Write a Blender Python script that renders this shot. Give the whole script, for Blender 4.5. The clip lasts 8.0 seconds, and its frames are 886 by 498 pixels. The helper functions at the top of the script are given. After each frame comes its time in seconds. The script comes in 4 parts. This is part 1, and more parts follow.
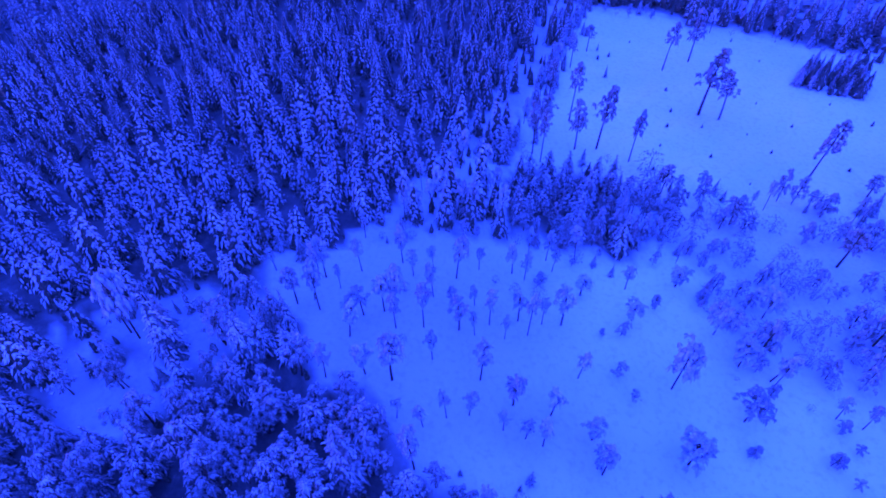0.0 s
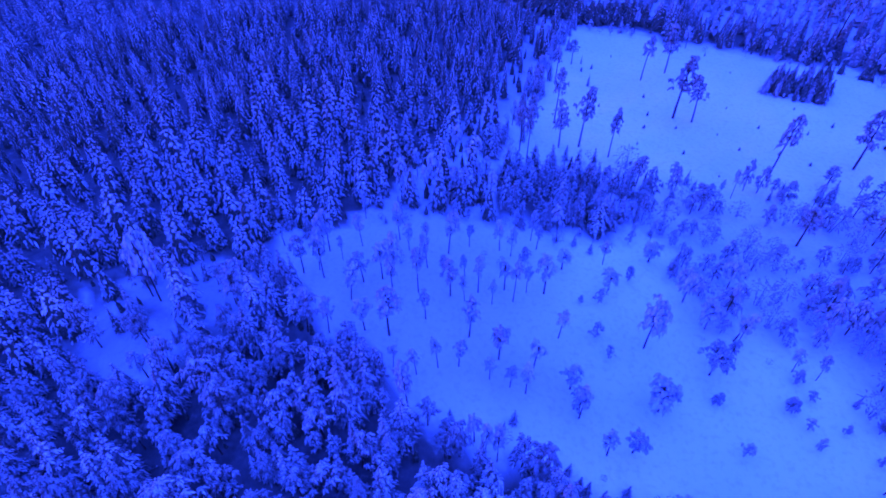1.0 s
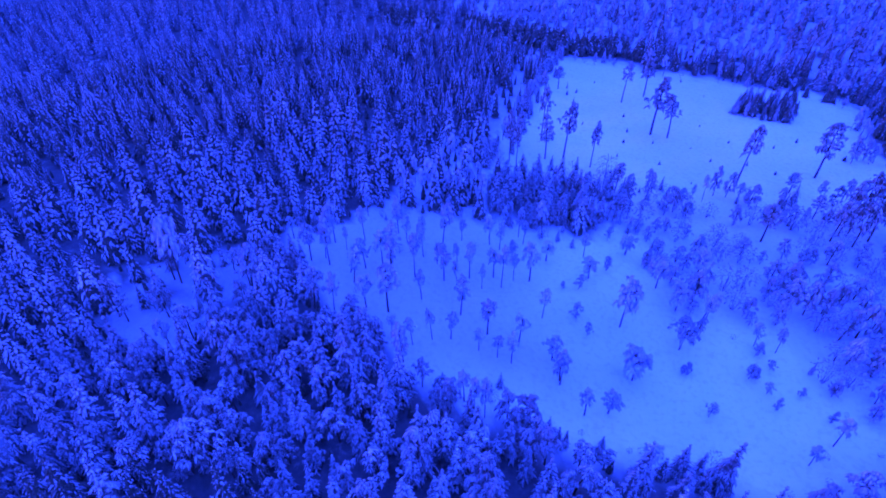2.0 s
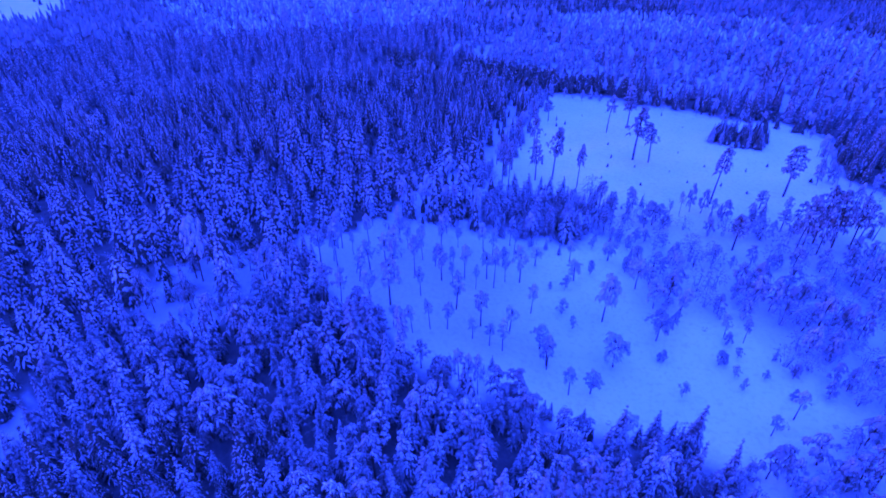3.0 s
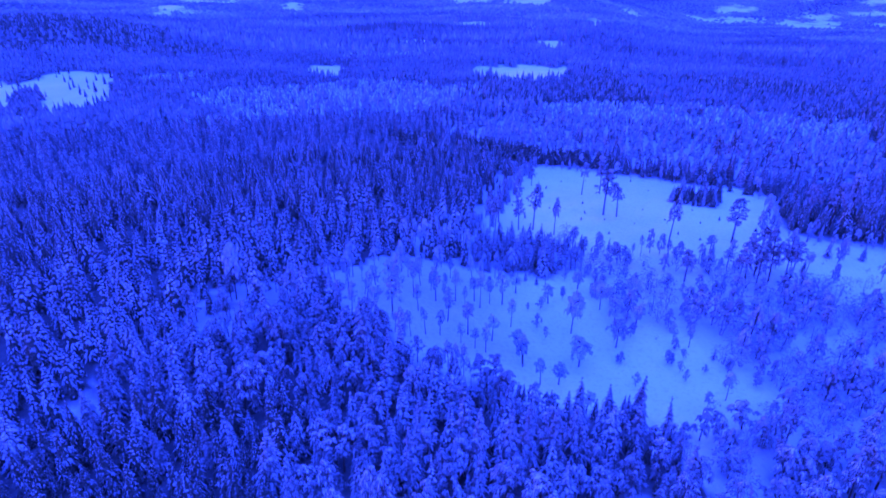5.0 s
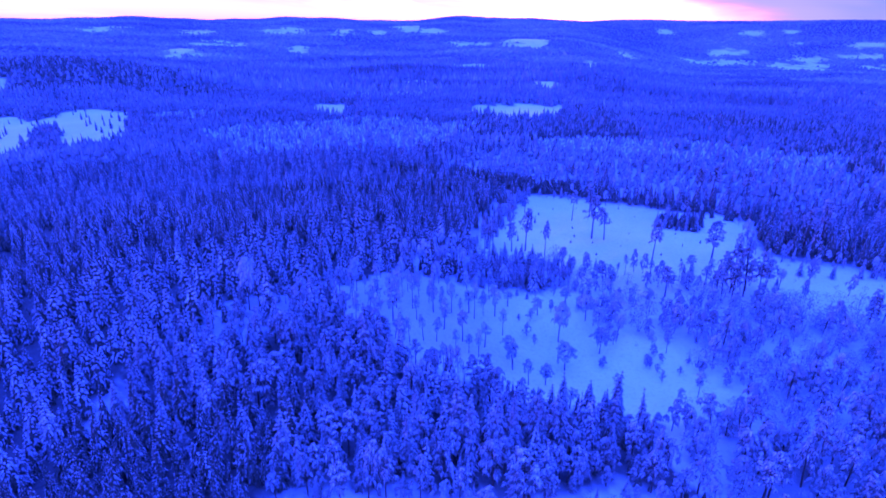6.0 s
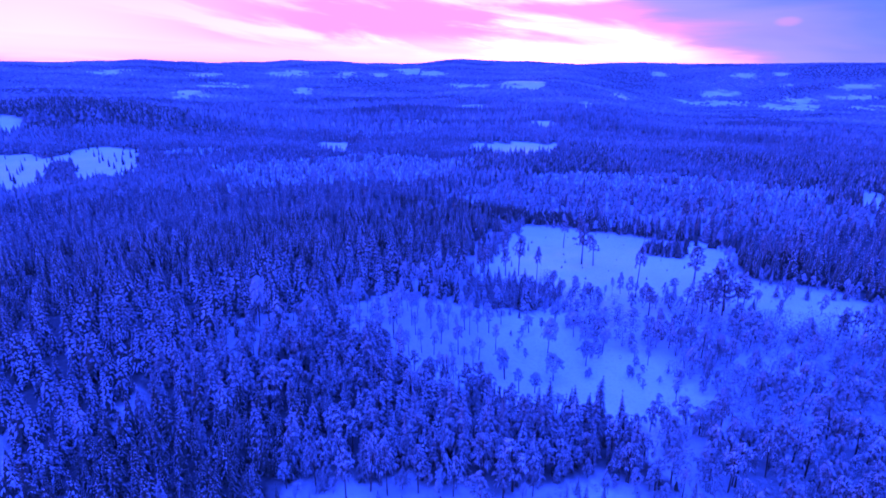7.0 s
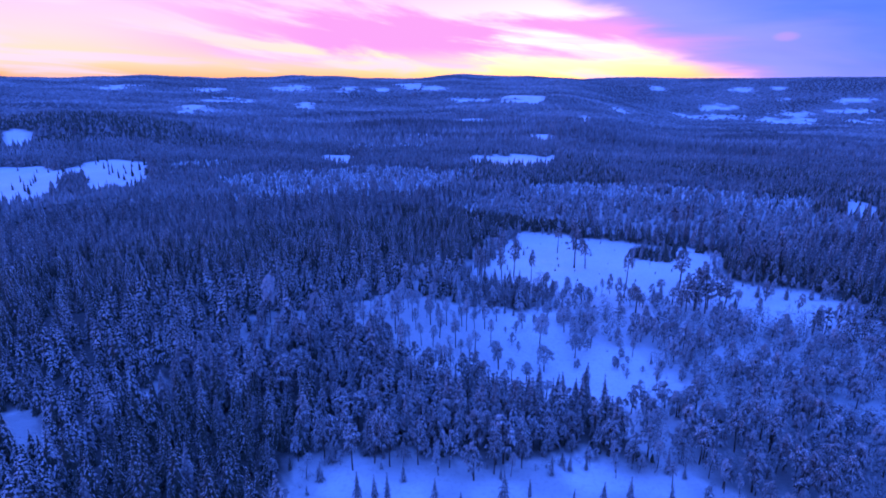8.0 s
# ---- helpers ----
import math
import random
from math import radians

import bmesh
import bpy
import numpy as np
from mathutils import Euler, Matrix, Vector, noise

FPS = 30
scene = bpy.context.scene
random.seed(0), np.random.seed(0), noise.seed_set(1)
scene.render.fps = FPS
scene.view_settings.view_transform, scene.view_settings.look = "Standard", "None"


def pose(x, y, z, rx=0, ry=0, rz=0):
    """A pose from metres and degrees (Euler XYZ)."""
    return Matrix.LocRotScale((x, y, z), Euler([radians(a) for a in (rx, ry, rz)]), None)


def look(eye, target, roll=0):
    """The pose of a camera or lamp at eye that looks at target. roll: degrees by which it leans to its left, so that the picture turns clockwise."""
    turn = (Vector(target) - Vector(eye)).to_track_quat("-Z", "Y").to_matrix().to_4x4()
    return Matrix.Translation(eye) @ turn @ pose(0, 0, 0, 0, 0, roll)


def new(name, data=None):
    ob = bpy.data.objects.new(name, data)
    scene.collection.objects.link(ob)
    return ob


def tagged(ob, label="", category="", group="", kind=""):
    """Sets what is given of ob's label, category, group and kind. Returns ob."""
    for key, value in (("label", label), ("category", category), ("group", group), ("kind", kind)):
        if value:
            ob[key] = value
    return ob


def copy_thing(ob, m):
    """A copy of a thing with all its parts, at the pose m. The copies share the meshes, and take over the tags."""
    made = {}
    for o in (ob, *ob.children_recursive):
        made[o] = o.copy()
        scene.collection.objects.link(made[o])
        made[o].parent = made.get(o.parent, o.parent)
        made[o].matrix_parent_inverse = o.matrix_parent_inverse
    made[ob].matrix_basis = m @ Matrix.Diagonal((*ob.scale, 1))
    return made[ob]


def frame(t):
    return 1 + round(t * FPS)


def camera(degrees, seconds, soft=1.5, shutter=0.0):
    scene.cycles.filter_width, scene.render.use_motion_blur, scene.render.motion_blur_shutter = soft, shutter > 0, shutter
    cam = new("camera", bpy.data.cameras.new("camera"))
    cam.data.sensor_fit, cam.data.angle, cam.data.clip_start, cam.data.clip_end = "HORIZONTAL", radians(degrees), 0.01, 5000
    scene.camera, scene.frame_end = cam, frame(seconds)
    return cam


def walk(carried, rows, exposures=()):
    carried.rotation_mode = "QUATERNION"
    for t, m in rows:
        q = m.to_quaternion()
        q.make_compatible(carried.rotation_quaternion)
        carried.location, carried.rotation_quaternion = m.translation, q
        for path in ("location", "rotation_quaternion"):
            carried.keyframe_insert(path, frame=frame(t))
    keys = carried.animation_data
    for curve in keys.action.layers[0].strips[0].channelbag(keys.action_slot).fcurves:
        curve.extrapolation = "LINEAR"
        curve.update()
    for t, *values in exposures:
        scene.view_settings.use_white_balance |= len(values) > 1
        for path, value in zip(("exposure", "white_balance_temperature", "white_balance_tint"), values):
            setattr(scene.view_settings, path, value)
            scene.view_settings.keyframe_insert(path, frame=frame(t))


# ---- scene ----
cam = camera(77.7, 8.0, soft=1.8)
METRES, EYE, TILT, LEAN, TURN = 134.7, 94.0, 0.0, 1.95, 0.0
ROWS = [
    (0.0, 0.0, 0.0, 0.0, 2.08, -47.1, -1.94),
    (0.5, 0.0075, -0.0637, -0.0016, 2.07, -45.37, -1.97),
    (1.0, 0.0157, -0.1277, -0.0031, 2.06, -43.7, -1.98),
    (1.5, 0.0239, -0.1925, -0.0038, 2.08, -41.72, -2.0),
    (3.0, 0.0413, -0.3866, -0.0091, 2.2, -34.64, -2.06),
    (3.5, 0.0472, -0.4493, -0.0101, 2.27, -32.31, -2.05),
    (4.0, 0.0536, -0.5126, -0.0114, 2.31, -29.94, -2.03),
    (4.5, 0.0611, -0.5762, -0.0119, 2.34, -27.56, -2.01),
    (6.0, 0.0847, -0.7645, -0.0154, 2.5, -21.53, -2.0),
    (6.5, 0.0913, -0.8239, -0.0165, 2.53, -19.51, -2.01),
    (7.0, 0.0981, -0.8831, -0.0177, 2.51, -17.6, -1.97),
    (7.5, 0.1045, -0.9397, -0.0189, 2.56, -16.51, -1.96),
    (8.0, 0.1107, -0.9935, -0.0201, 2.62, -16.2, -1.89),
]

# ---------------------------------------------------------------- exposure and camera path
# (seconds, stops, kelvin, tint): the picture stays deep blue and turns towards neutral in the last second
EXPOSURES = [(0.0, 0.27, 4460, 88), (1.5, 0.29, 4460, 88), (4.5, 0.47, 4470, 88), (6.0, 0.5, 4470, 88), (6.5, 0.35, 4460, 86), (7.0, 0.12, 4460, 82), (7.5, -0.02, 4570, 61), (8.0, -0.16, 5000, 2)]
walk(cam, [(t, pose(0, 0, EYE, TILT, LEAN, TURN) @ pose(METRES * x, METRES * y, METRES * z, 90 + pitch, roll, yaw)) for t, x, y, z, yaw, pitch, roll in ROWS], EXPOSURES)

rng = np.random.default_rng(11)

# ---------------------------------------------------------------- world and sun
SUN_TURN, SUN_HEIGHT = radians(9.0), radians(2.0)


def node(tree, kind, **sets):
    n = tree.nodes.new(kind)
    for key, value in sets.items():
        if key == "ins":
            for socket, v in value.items():
                n.inputs[socket].default_value = v
        else:
            setattr(n, key, value)
    return n


def material(name):
    m = bpy.data.materials.new(name)
    m.use_nodes = True
    nt = m.node_tree
    return m, nt, nt.nodes["Principled BSDF"]


def ramp(nt, fac, stops):
    r = node(nt, "ShaderNodeValToRGB")
    els = r.color_ramp.elements
    while len(els) < len(stops):
        els.new(0.5)
    for e, (p, c) in zip(els, stops):
        e.position, e.color = p, (*c, 1)
    nt.links.new(fac, r.inputs["Fac"])
    return r.outputs["Color"]


def noise_tex(nt, scale, detail=3.0, rough=0.55, coords="Position"):
    if coords == "Position":
        g = node(nt, "ShaderNodeNewGeometry").outputs["Position"]
    else:
        g = node(nt, "ShaderNodeTexCoord").outputs["Object"]
    n = node(nt, "ShaderNodeTexNoise", ins={"Scale": scale, "Detail": detail, "Roughness": rough})
    nt.links.new(g, n.inputs["Vector"])
    return n.outputs["Fac"]


def mix_rgb(nt, a, b, fac, blend="MIX"):
    m = node(nt, "ShaderNodeMix", data_type="RGBA", blend_type=blend)
    for socket, v in ((m.inputs[6], a), (m.inputs[7], b), (m.inputs[0], fac)):
        if hasattr(v, "is_linked"):
            nt.links.new(v, socket)
        else:
            socket.default_value = v if isinstance(v, float) else (*v, 1)
    return m.outputs[2]


def bump(nt, bsdf, height, strength, distance):
    b = node(nt, "ShaderNodeBump", ins={"Strength": strength, "Distance": distance})
    nt.links.new(height, b.inputs["Height"])
    nt.links.new(b.outputs["Normal"], bsdf.inputs["Normal"])


def build_world():
    """Dusk: a bright gap of clear sky low over the ridges, torn pink clouds in it, and a blue cloud deck over all the rest."""
    world = bpy.data.worlds.new("dusk_sky")
    world.use_nodes = True
    scene.world = world
    nt = world.node_tree
    nt.nodes.clear()

    def calc(op, a, b=0.0, c=0.0):
        n = node(nt, "ShaderNodeMath", operation=op)
        for k, v in enumerate((a, b, c)):
            if hasattr(v, "is_linked"):
                nt.links.new(v, n.inputs[k])
            else:
                n.inputs[k].default_value = v
        return n.outputs[0]

    def step(v, lo, hi):
        n = node(nt, "ShaderNodeMapRange", interpolation_type="SMOOTHSTEP")
        nt.links.new(v, n.inputs["Value"])
        n.inputs["From Min"].default_value, n.inputs["From Max"].default_value = lo, hi
        return n.outputs["Result"]

    def cloud(su, sv, slant, scale, detail, w):
        n = node(nt, "ShaderNodeTexNoise", noise_dimensions="3D", ins={"Scale": scale, "Detail": detail, "Roughness": 0.55, "Distortion": 0.4})
        p = node(nt, "ShaderNodeCombineXYZ")
        nt.links.new(calc("MULTIPLY", u, su), p.inputs[0])
        nt.links.new(calc("ADD", calc("MULTIPLY", v, sv), calc("MULTIPLY", u, slant)), p.inputs[1])
        p.inputs[2].default_value = w
        nt.links.new(p.outputs[0], n.inputs["Vector"])
        return n.outputs["Fac"]

    way = node(nt, "ShaderNodeSeparateXYZ")
    nt.links.new(node(nt, "ShaderNodeTexCoord").outputs["Generated"], way.inputs[0])
    u = calc("MULTIPLY", calc("ARCTAN2", way.outputs[0], way.outputs[1]), 57.2958)
    v = calc("MULTIPLY", calc("ARCSINE", way.outputs[2]), 57.2958)
    sky = node(nt, "ShaderNodeTexSky", sky_type="NISHITA", sun_disc=False, sun_elevation=SUN_HEIGHT, sun_rotation=SUN_TURN,
               altitude=300.0, air_density=1.0, dust_density=1.5, ozone_density=3.0)
    glow = ramp(nt, calc("DIVIDE", v, 12.0), [(0.08, (0.80, 0.27, 0.11)), (0.22, (0.87, 0.48, 0.24)), (0.38, (0.82, 0.44, 0.38)), (0.75, (0.66, 0.33, 0.50))])
    lit = mix_rgb(nt, glow, sky.outputs["Color"], 0.04)
    haze = calc("MULTIPLY", step(cloud(0.05, 0.5, 0.03, 1.2, 4.0, 21.0), 0.45, 0.62), 0.8)
    lit = mix_rgb(nt, lit, (0.82, 0.47, 0.50), haze)
    pink_fac = calc("MULTIPLY", step(cloud(0.05, 0.30, 0.05, 1.0, 6.0, 3.1), 0.44, 0.57), calc("MULTIPLY", step(v, 1.2, 4.2), step(u, -38.0, -14.0)))
    gap = mix_rgb(nt, lit, (0.70, 0.24, 0.46), pink_fac)
    deck = ramp(nt, calc("DIVIDE", v, 60.0), [(0.0, (0.13, 0.165, 0.56)), (0.12, (0.12, 0.17, 0.70)), (0.35, (0.105, 0.16, 0.70)), (0.65, (0.125, 0.21, 0.94)), (1.0, (0.17, 0.29, 1.32))])
    edge = calc("ADD", calc("ADD", u, calc("MULTIPLY", v, 2.1)), calc("MULTIPLY", cloud(0.05, 0.25, 0.0, 1.3, 4.0, 7.7), -14.0))
    cover = calc("MAXIMUM", step(edge, 16.5, 22.5), calc("MAXIMUM", step(v, 7.0, 17.0), step(calc("ABSOLUTE", calc("ADD", u, 8.0)), 50.0, 80.0)))
    shade = ramp(nt, cloud(0.03, 0.16, 0.02, 1.2, 4.0, 12.3), [(0.35, (0.82, 0.82, 0.86)), (0.65, (1.12, 1.08, 1.04))])
    deck = mix_rgb(nt, deck, shade, 1.0, "MULTIPLY")
    near_gap = calc("MULTIPLY", calc("SUBTRACT", 1.0, step(edge, 22.0, 40.0)), calc("SUBTRACT", 1.0, step(v, 9.0, 25.0)))
    deck = mix_rgb(nt, deck, (0.36, 0.25, 0.62), calc("MULTIPLY", near_gap, 0.6))
    fringe = calc("MULTIPLY", calc("SUBTRACT", 1.0, step(edge, 17.5, 25.0)), calc("SUBTRACT", 1.0, step(v, 4.5, 10.0)))
    deck = mix_rgb(nt, deck, (0.70, 0.22, 0.46), calc("MULTIPLY", fringe, 0.75))
    puff = calc("ADD", calc("POWER", calc("MULTIPLY", calc("SUBTRACT", u, 27.7), 0.9), 2.0), calc("POWER", calc("MULTIPLY", calc("SUBTRACT", v, 4.3), 2.3), 2.0))
    deck = mix_rgb(nt, deck, (0.45, 0.22, 0.60), calc("SUBTRACT", 0.6, calc("MULTIPLY", step(puff, 0.0, 1.2), 0.6)))
    colour = mix_rgb(nt, gap, deck, cover)
    back = node(nt, "ShaderNodeBackground", ins={"Strength": 0.15})
    nt.links.new(mix_rgb(nt, colour, (12.0, 12.0, 12.0), 1.0, "MULTIPLY"), back.inputs["Color"])
    nt.links.new(back.outputs[0], node(nt, "ShaderNodeOutputWorld").inputs[0])


build_world()
sun = new("sun", bpy.data.lights.new("sun", "SUN"))
sun.data.energy, sun.data.angle, sun.data.color = 0.35, radians(15), (1.0, 0.72, 0.5)
sun.matrix_world = look((math.sin(SUN_TURN) * 100, math.cos(SUN_TURN) * 100, math.tan(radians(4)) * 100), (0, 0, 0))
tagged(sun, kind="structure")

# ---------------------------------------------------------------- materials


def tree_tone(nt, low, high):
    """A tone for each tree: the tree's own number, or the object's where it stands alone."""
    own = node(nt, "ShaderNodeAttribute", attribute_name="tree_number").outputs["Fac"]
    single = node(nt, "ShaderNodeObjectInfo").outputs["Random"]
    both = node(nt, "ShaderNodeMath", operation="ADD")
    part_of = node(nt, "ShaderNodeMath", operation="FRACT")
    nt.links.new(own, both.inputs[0])
    nt.links.new(single, both.inputs[1])
    nt.links.new(both.outputs[0], part_of.inputs[0])
    return ramp(nt, part_of.outputs[0], [(0.0, (low, low, low * 1.01)), (1.0, (high, high, high))])


def make_ground_snow():
    m, nt, b = material("ground_snow")
    drift = noise_tex(nt, 0.03, 4)
    grain = noise_tex(nt, 0.9, 5)
    c1 = ramp(nt, drift, [(0.3, (0.68, 0.74, 0.81)), (0.7, (0.79, 0.85, 0.91))])
    c2 = ramp(nt, grain, [(0.25, (0.80, 0.80, 0.80)), (0.5, (1, 1, 1))])
    snow = mix_rgb(nt, c1, c2, 1.0, "MULTIPLY")
    # dark floor under the trees: brush with the wood's shade painted into its colour
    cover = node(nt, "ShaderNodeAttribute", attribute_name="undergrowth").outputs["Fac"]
    shaded_brush = ramp(nt, noise_tex(nt, 0.35, 6, 0.7), [(0.4, (0.014, 0.016, 0.015)), (0.6, (0.05, 0.053, 0.055)), (0.74, (0.2, 0.21, 0.22))])
    col = mix_rgb(nt, snow, shaded_brush, cover)
    nt.links.new(col, b.inputs["Base Color"])
    b.inputs["Roughness"].default_value = 0.65
    bump(nt, b, noise_tex(nt, 0.5, 6, 0.6), 0.6, 0.5)
    return m


def make_branch_snow():
    m, nt, b = material("branch_snow")
    clump = noise_tex(nt, 1.6, 4, 0.65)
    c = ramp(nt, clump, [(0.3, (0.36, 0.376, 0.40)), (0.5, (0.475, 0.495, 0.525)), (0.72, (0.62, 0.64, 0.675))])
    isl = node(nt, "ShaderNodeNewGeometry").outputs["Random Per Island"]
    tone = ramp(nt, isl, [(0.0, (0.78, 0.785, 0.79)), (0.7, (1.05, 1.05, 1.05))])
    stand = ramp(nt, noise_tex(nt, 0.09, 3, 0.6), [(0.36, (0.72, 0.73, 0.74)), (0.62, (1.1, 1.1, 1.1))])
    tone = mix_rgb(nt, tone, stand, 1.0, "MULTIPLY")
    tone = mix_rgb(nt, tone, tree_tone(nt, 0.68, 1.3), 1.0, "MULTIPLY")
    nt.links.new(mix_rgb(nt, c, tone, 1.0, "MULTIPLY"), b.inputs["Base Color"])
    b.inputs["Roughness"].default_value = 0.7
    bump(nt, b, noise_tex(nt, 5.0, 3), 0.5, 0.1)
    return m


def make_frosted():
    """Needles with rime and thin snow, on the inner boughs."""
    m, nt, b = material("frosted_needles")
    c = ramp(nt, noise_tex(nt, 1.3, 5, 0.7), [(0.34, (0.05, 0.058, 0.06)), (0.5, (0.16, 0.175, 0.185)), (0.68, (0.42, 0.435, 0.46))])
    nt.links.new(mix_rgb(nt, c, tree_tone(nt, 0.65, 1.15), 1.0, "MULTIPLY"), b.inputs["Base Color"])
    b.inputs["Roughness"].default_value = 0.85
    bump(nt, b, noise_tex(nt, 4.0, 4), 0.8, 0.2)
    return m


def make_needles():
    m, nt, b = material("needles")
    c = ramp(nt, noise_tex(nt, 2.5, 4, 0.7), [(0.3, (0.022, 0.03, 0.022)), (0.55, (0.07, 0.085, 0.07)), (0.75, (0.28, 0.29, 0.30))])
    nt.links.new(c, b.inputs["Base Color"])
    b.inputs["Roughness"].default_value = 0.8
    return m


def make_bark():
    m, nt, b = material("bark")
    c = ramp(nt, noise_tex(nt, 3.0, 5, 0.7), [(0.3, (0.04, 0.034, 0.03)), (0.6, (0.085, 0.075, 0.068)), (0.82, (0.26, 0.255, 0.26))])
    nt.links.new(c, b.inputs["Base Color"])
    b.inputs["Roughness"].default_value = 0.9
    bump(nt, b, noise_tex(nt, 8.0, 4), 0.8, 0.05)
    return m


def make_frost():
    m, nt, b = material("frosted_twigs")
    c = ramp(nt, noise_tex(nt, 1.4, 4, 0.7), [(0.28, (0.38, 0.43, 0.48)), (0.5, (0.58, 0.65, 0.71)), (0.72, (0.72, 0.79, 0.86))])
    isl = node(nt, "ShaderNodeNewGeometry").outputs["Random Per Island"]
    tone = ramp(nt, isl, [(0.0, (0.72, 0.72, 0.72)), (0.7, (1.05, 1.05, 1.05))])
    nt.links.new(mix_rgb(nt, c, tone, 1.0, "MULTIPLY"), b.inputs["Base Color"])
    b.inputs["Roughness"].default_value = 0.8
    return m


def make_twigs():
    """Leafless twigs, grey with thin rime."""
    m, nt, b = material("rimed_twigs")
    c = ramp(nt, noise_tex(nt, 0.9, 5, 0.7), [(0.3, (0.15, 0.155, 0.165)), (0.5, (0.30, 0.315, 0.335)), (0.72, (0.50, 0.53, 0.565))])
    isl = node(nt, "ShaderNodeNewGeometry").outputs["Random Per Island"]
    tone = ramp(nt, isl, [(0.0, (0.75, 0.75, 0.75)), (0.8, (1.05, 1.05, 1.05))])
    nt.links.new(mix_rgb(nt, c, tone, 1.0, "MULTIPLY"), b.inputs["Base Color"])
    b.inputs["Roughness"].default_value = 0.85
    return m


def make_dusted():
    m, nt, b = material("dusted_needles")
    c = ramp(nt, noise_tex(nt, 0.25, 6, 0.75), [(0.32, (0.07, 0.08, 0.075)), (0.5, (0.24, 0.25, 0.26)), (0.7, (0.52, 0.53, 0.55))])
    isl = node(nt, "ShaderNodeNewGeometry").outputs["Random Per Island"]
    tone = ramp(nt, isl, [(0.0, (0.5, 0.5, 0.5)), (0.8, (1, 1, 1))])
    nt.links.new(mix_rgb(nt, c, tone, 1.0, "MULTIPLY"), b.inputs["Base Color"])
    b.inputs["Roughness"].default_value = 0.85
    return m


def make_ridge():
    """Woods seen from afar: rime and snow on the crowns, in broad stands of lighter and darker trees."""
    m, nt, b = material("ridge_crowns")
    c = ramp(nt, noise_tex(nt, 0.03, 4, 0.6), [(0.3, (0.16, 0.168, 0.18)), (0.7, (0.295, 0.31, 0.332))])
    wide = node(nt, "ShaderNodeMapping", ins={"Scale": (0.0016, 0.0045, 0.0)})
    nt.links.new(node(nt, "ShaderNodeNewGeometry").outputs["Position"], wide.inputs["Vector"])
    n = node(nt, "ShaderNodeTexNoise", ins={"Scale": 1.0, "Detail": 4.0, "Roughness": 0.55})
    nt.links.new(wide.outputs[0], n.inputs["Vector"])
    stand = ramp(nt, n.outputs["Fac"], [(0.38, (0.55, 0.55, 0.55)), (0.5, (0.95, 0.95, 0.95)), (0.62, (1.4, 1.4, 1.4))])
    stand = mix_rgb(nt, stand, tree_tone(nt, 0.78, 1.22), 1.0, "MULTIPLY")
    nt.links.new(mix_rgb(nt, c, stand, 1.0, "MULTIPLY"), b.inputs["Base Color"])
    b.inputs["Roughness"].default_value = 0.9
    return m


RIDGE, TWIGS = make_ridge(), make_twigs()
GROUND, SNOW, NEEDLES, BARK, FROST, DUSTED, FROSTED = make_ground_snow(), make_branch_snow(), make_needles(), make_bark(), make_frost(), make_dusted(), make_frosted()

# ---------------------------------------------------------------- the land: heights, clearings, fields
HUB = np.array((15.0, -134.0))


def ease(v):
    v = np.clip(v, 0, 1)
    return v * v * (3 - 2 * v)


def polar(x, y):
    return np.hypot(x - HUB[0], y - HUB[1]), np.degrees(np.arctan2(x - HUB[0], y - HUB[1]))


def waves(x, y, size, seed):
    """A smooth random field, about -1 to 1, with features of that size."""
    g = np.random.default_rng(seed)
    total = 0
    for k in range(7):
        a, p = g.uniform(0, 2 * np.pi, 2)
        f = 2 * np.pi / (size * g.uniform(0.7, 1.9))
        total = total + np.sin((x * np.cos(a) + y * np.sin(a)) * f + p)
    return total / 3.2


def height(x, y):
    x, y = np.asarray(x, float), np.asarray(y, float)
    r, az = polar(x, y)
    h = 5.5 * ease((25 - x) / 40) * ease((y - 5) / 50) * (1 - ease((y - 110) / 80))
    h = h - 3.5 * np.exp(-((x - 46) ** 2 + (y - 36) ** 2) / 500) + 1.5 * ease((y - 90) / 60)
    right = ease((az - 8) / 14)
    crest = 174 + 18 * np.exp(-((az + 1.5) / 2.2) ** 2) + 5 * np.sin(az * 0.35 + 1) - 8 * ease((-az - 24) / 12)
    left_h = crest * ease((r - 1500) / 2900) ** 1.15
    rim = 3300 - 70 * np.clip(az - 8, 0, 29)
    right_h = -42 * ease((r - 500) / 1300) - 20 * ease((r - rim) / 400) + 222 * ease((r - np.maximum(3000, rim + 300)) / 1400)
    h = h + left_h * (1 - right) + right_h * right
    bx, by = r - 1150, (az + 36) * 1150 * np.pi / 180
    h = h + 44 * np.exp(-(bx / 190) ** 2 - (by / 230) ** 2)
    rough = ease((r - 700) / 900)
    h = h + rough * (9 * waves(x, y, 700, 3) + 5 * waves(x, y, 260, 4)) * (1 - 0.6 * right)
    return h + 0.25 * waves(x, y, 14, 5) + 0.12 * waves(x, y, 5, 6)


def inside(poly, x, y):
    """Which of the points lie in the polygon."""
    hit = np.zeros(np.shape(x), bool)
    for (x0, y0), (x1, y1) in zip(poly, poly[1:] + poly[:1]):
        if y0 != y1:
            hit ^= ((y0 > y) != (y1 > y)) & (x < (x1 - x0) * (y - y0) / (y1 - y0) + x0)
    return hit


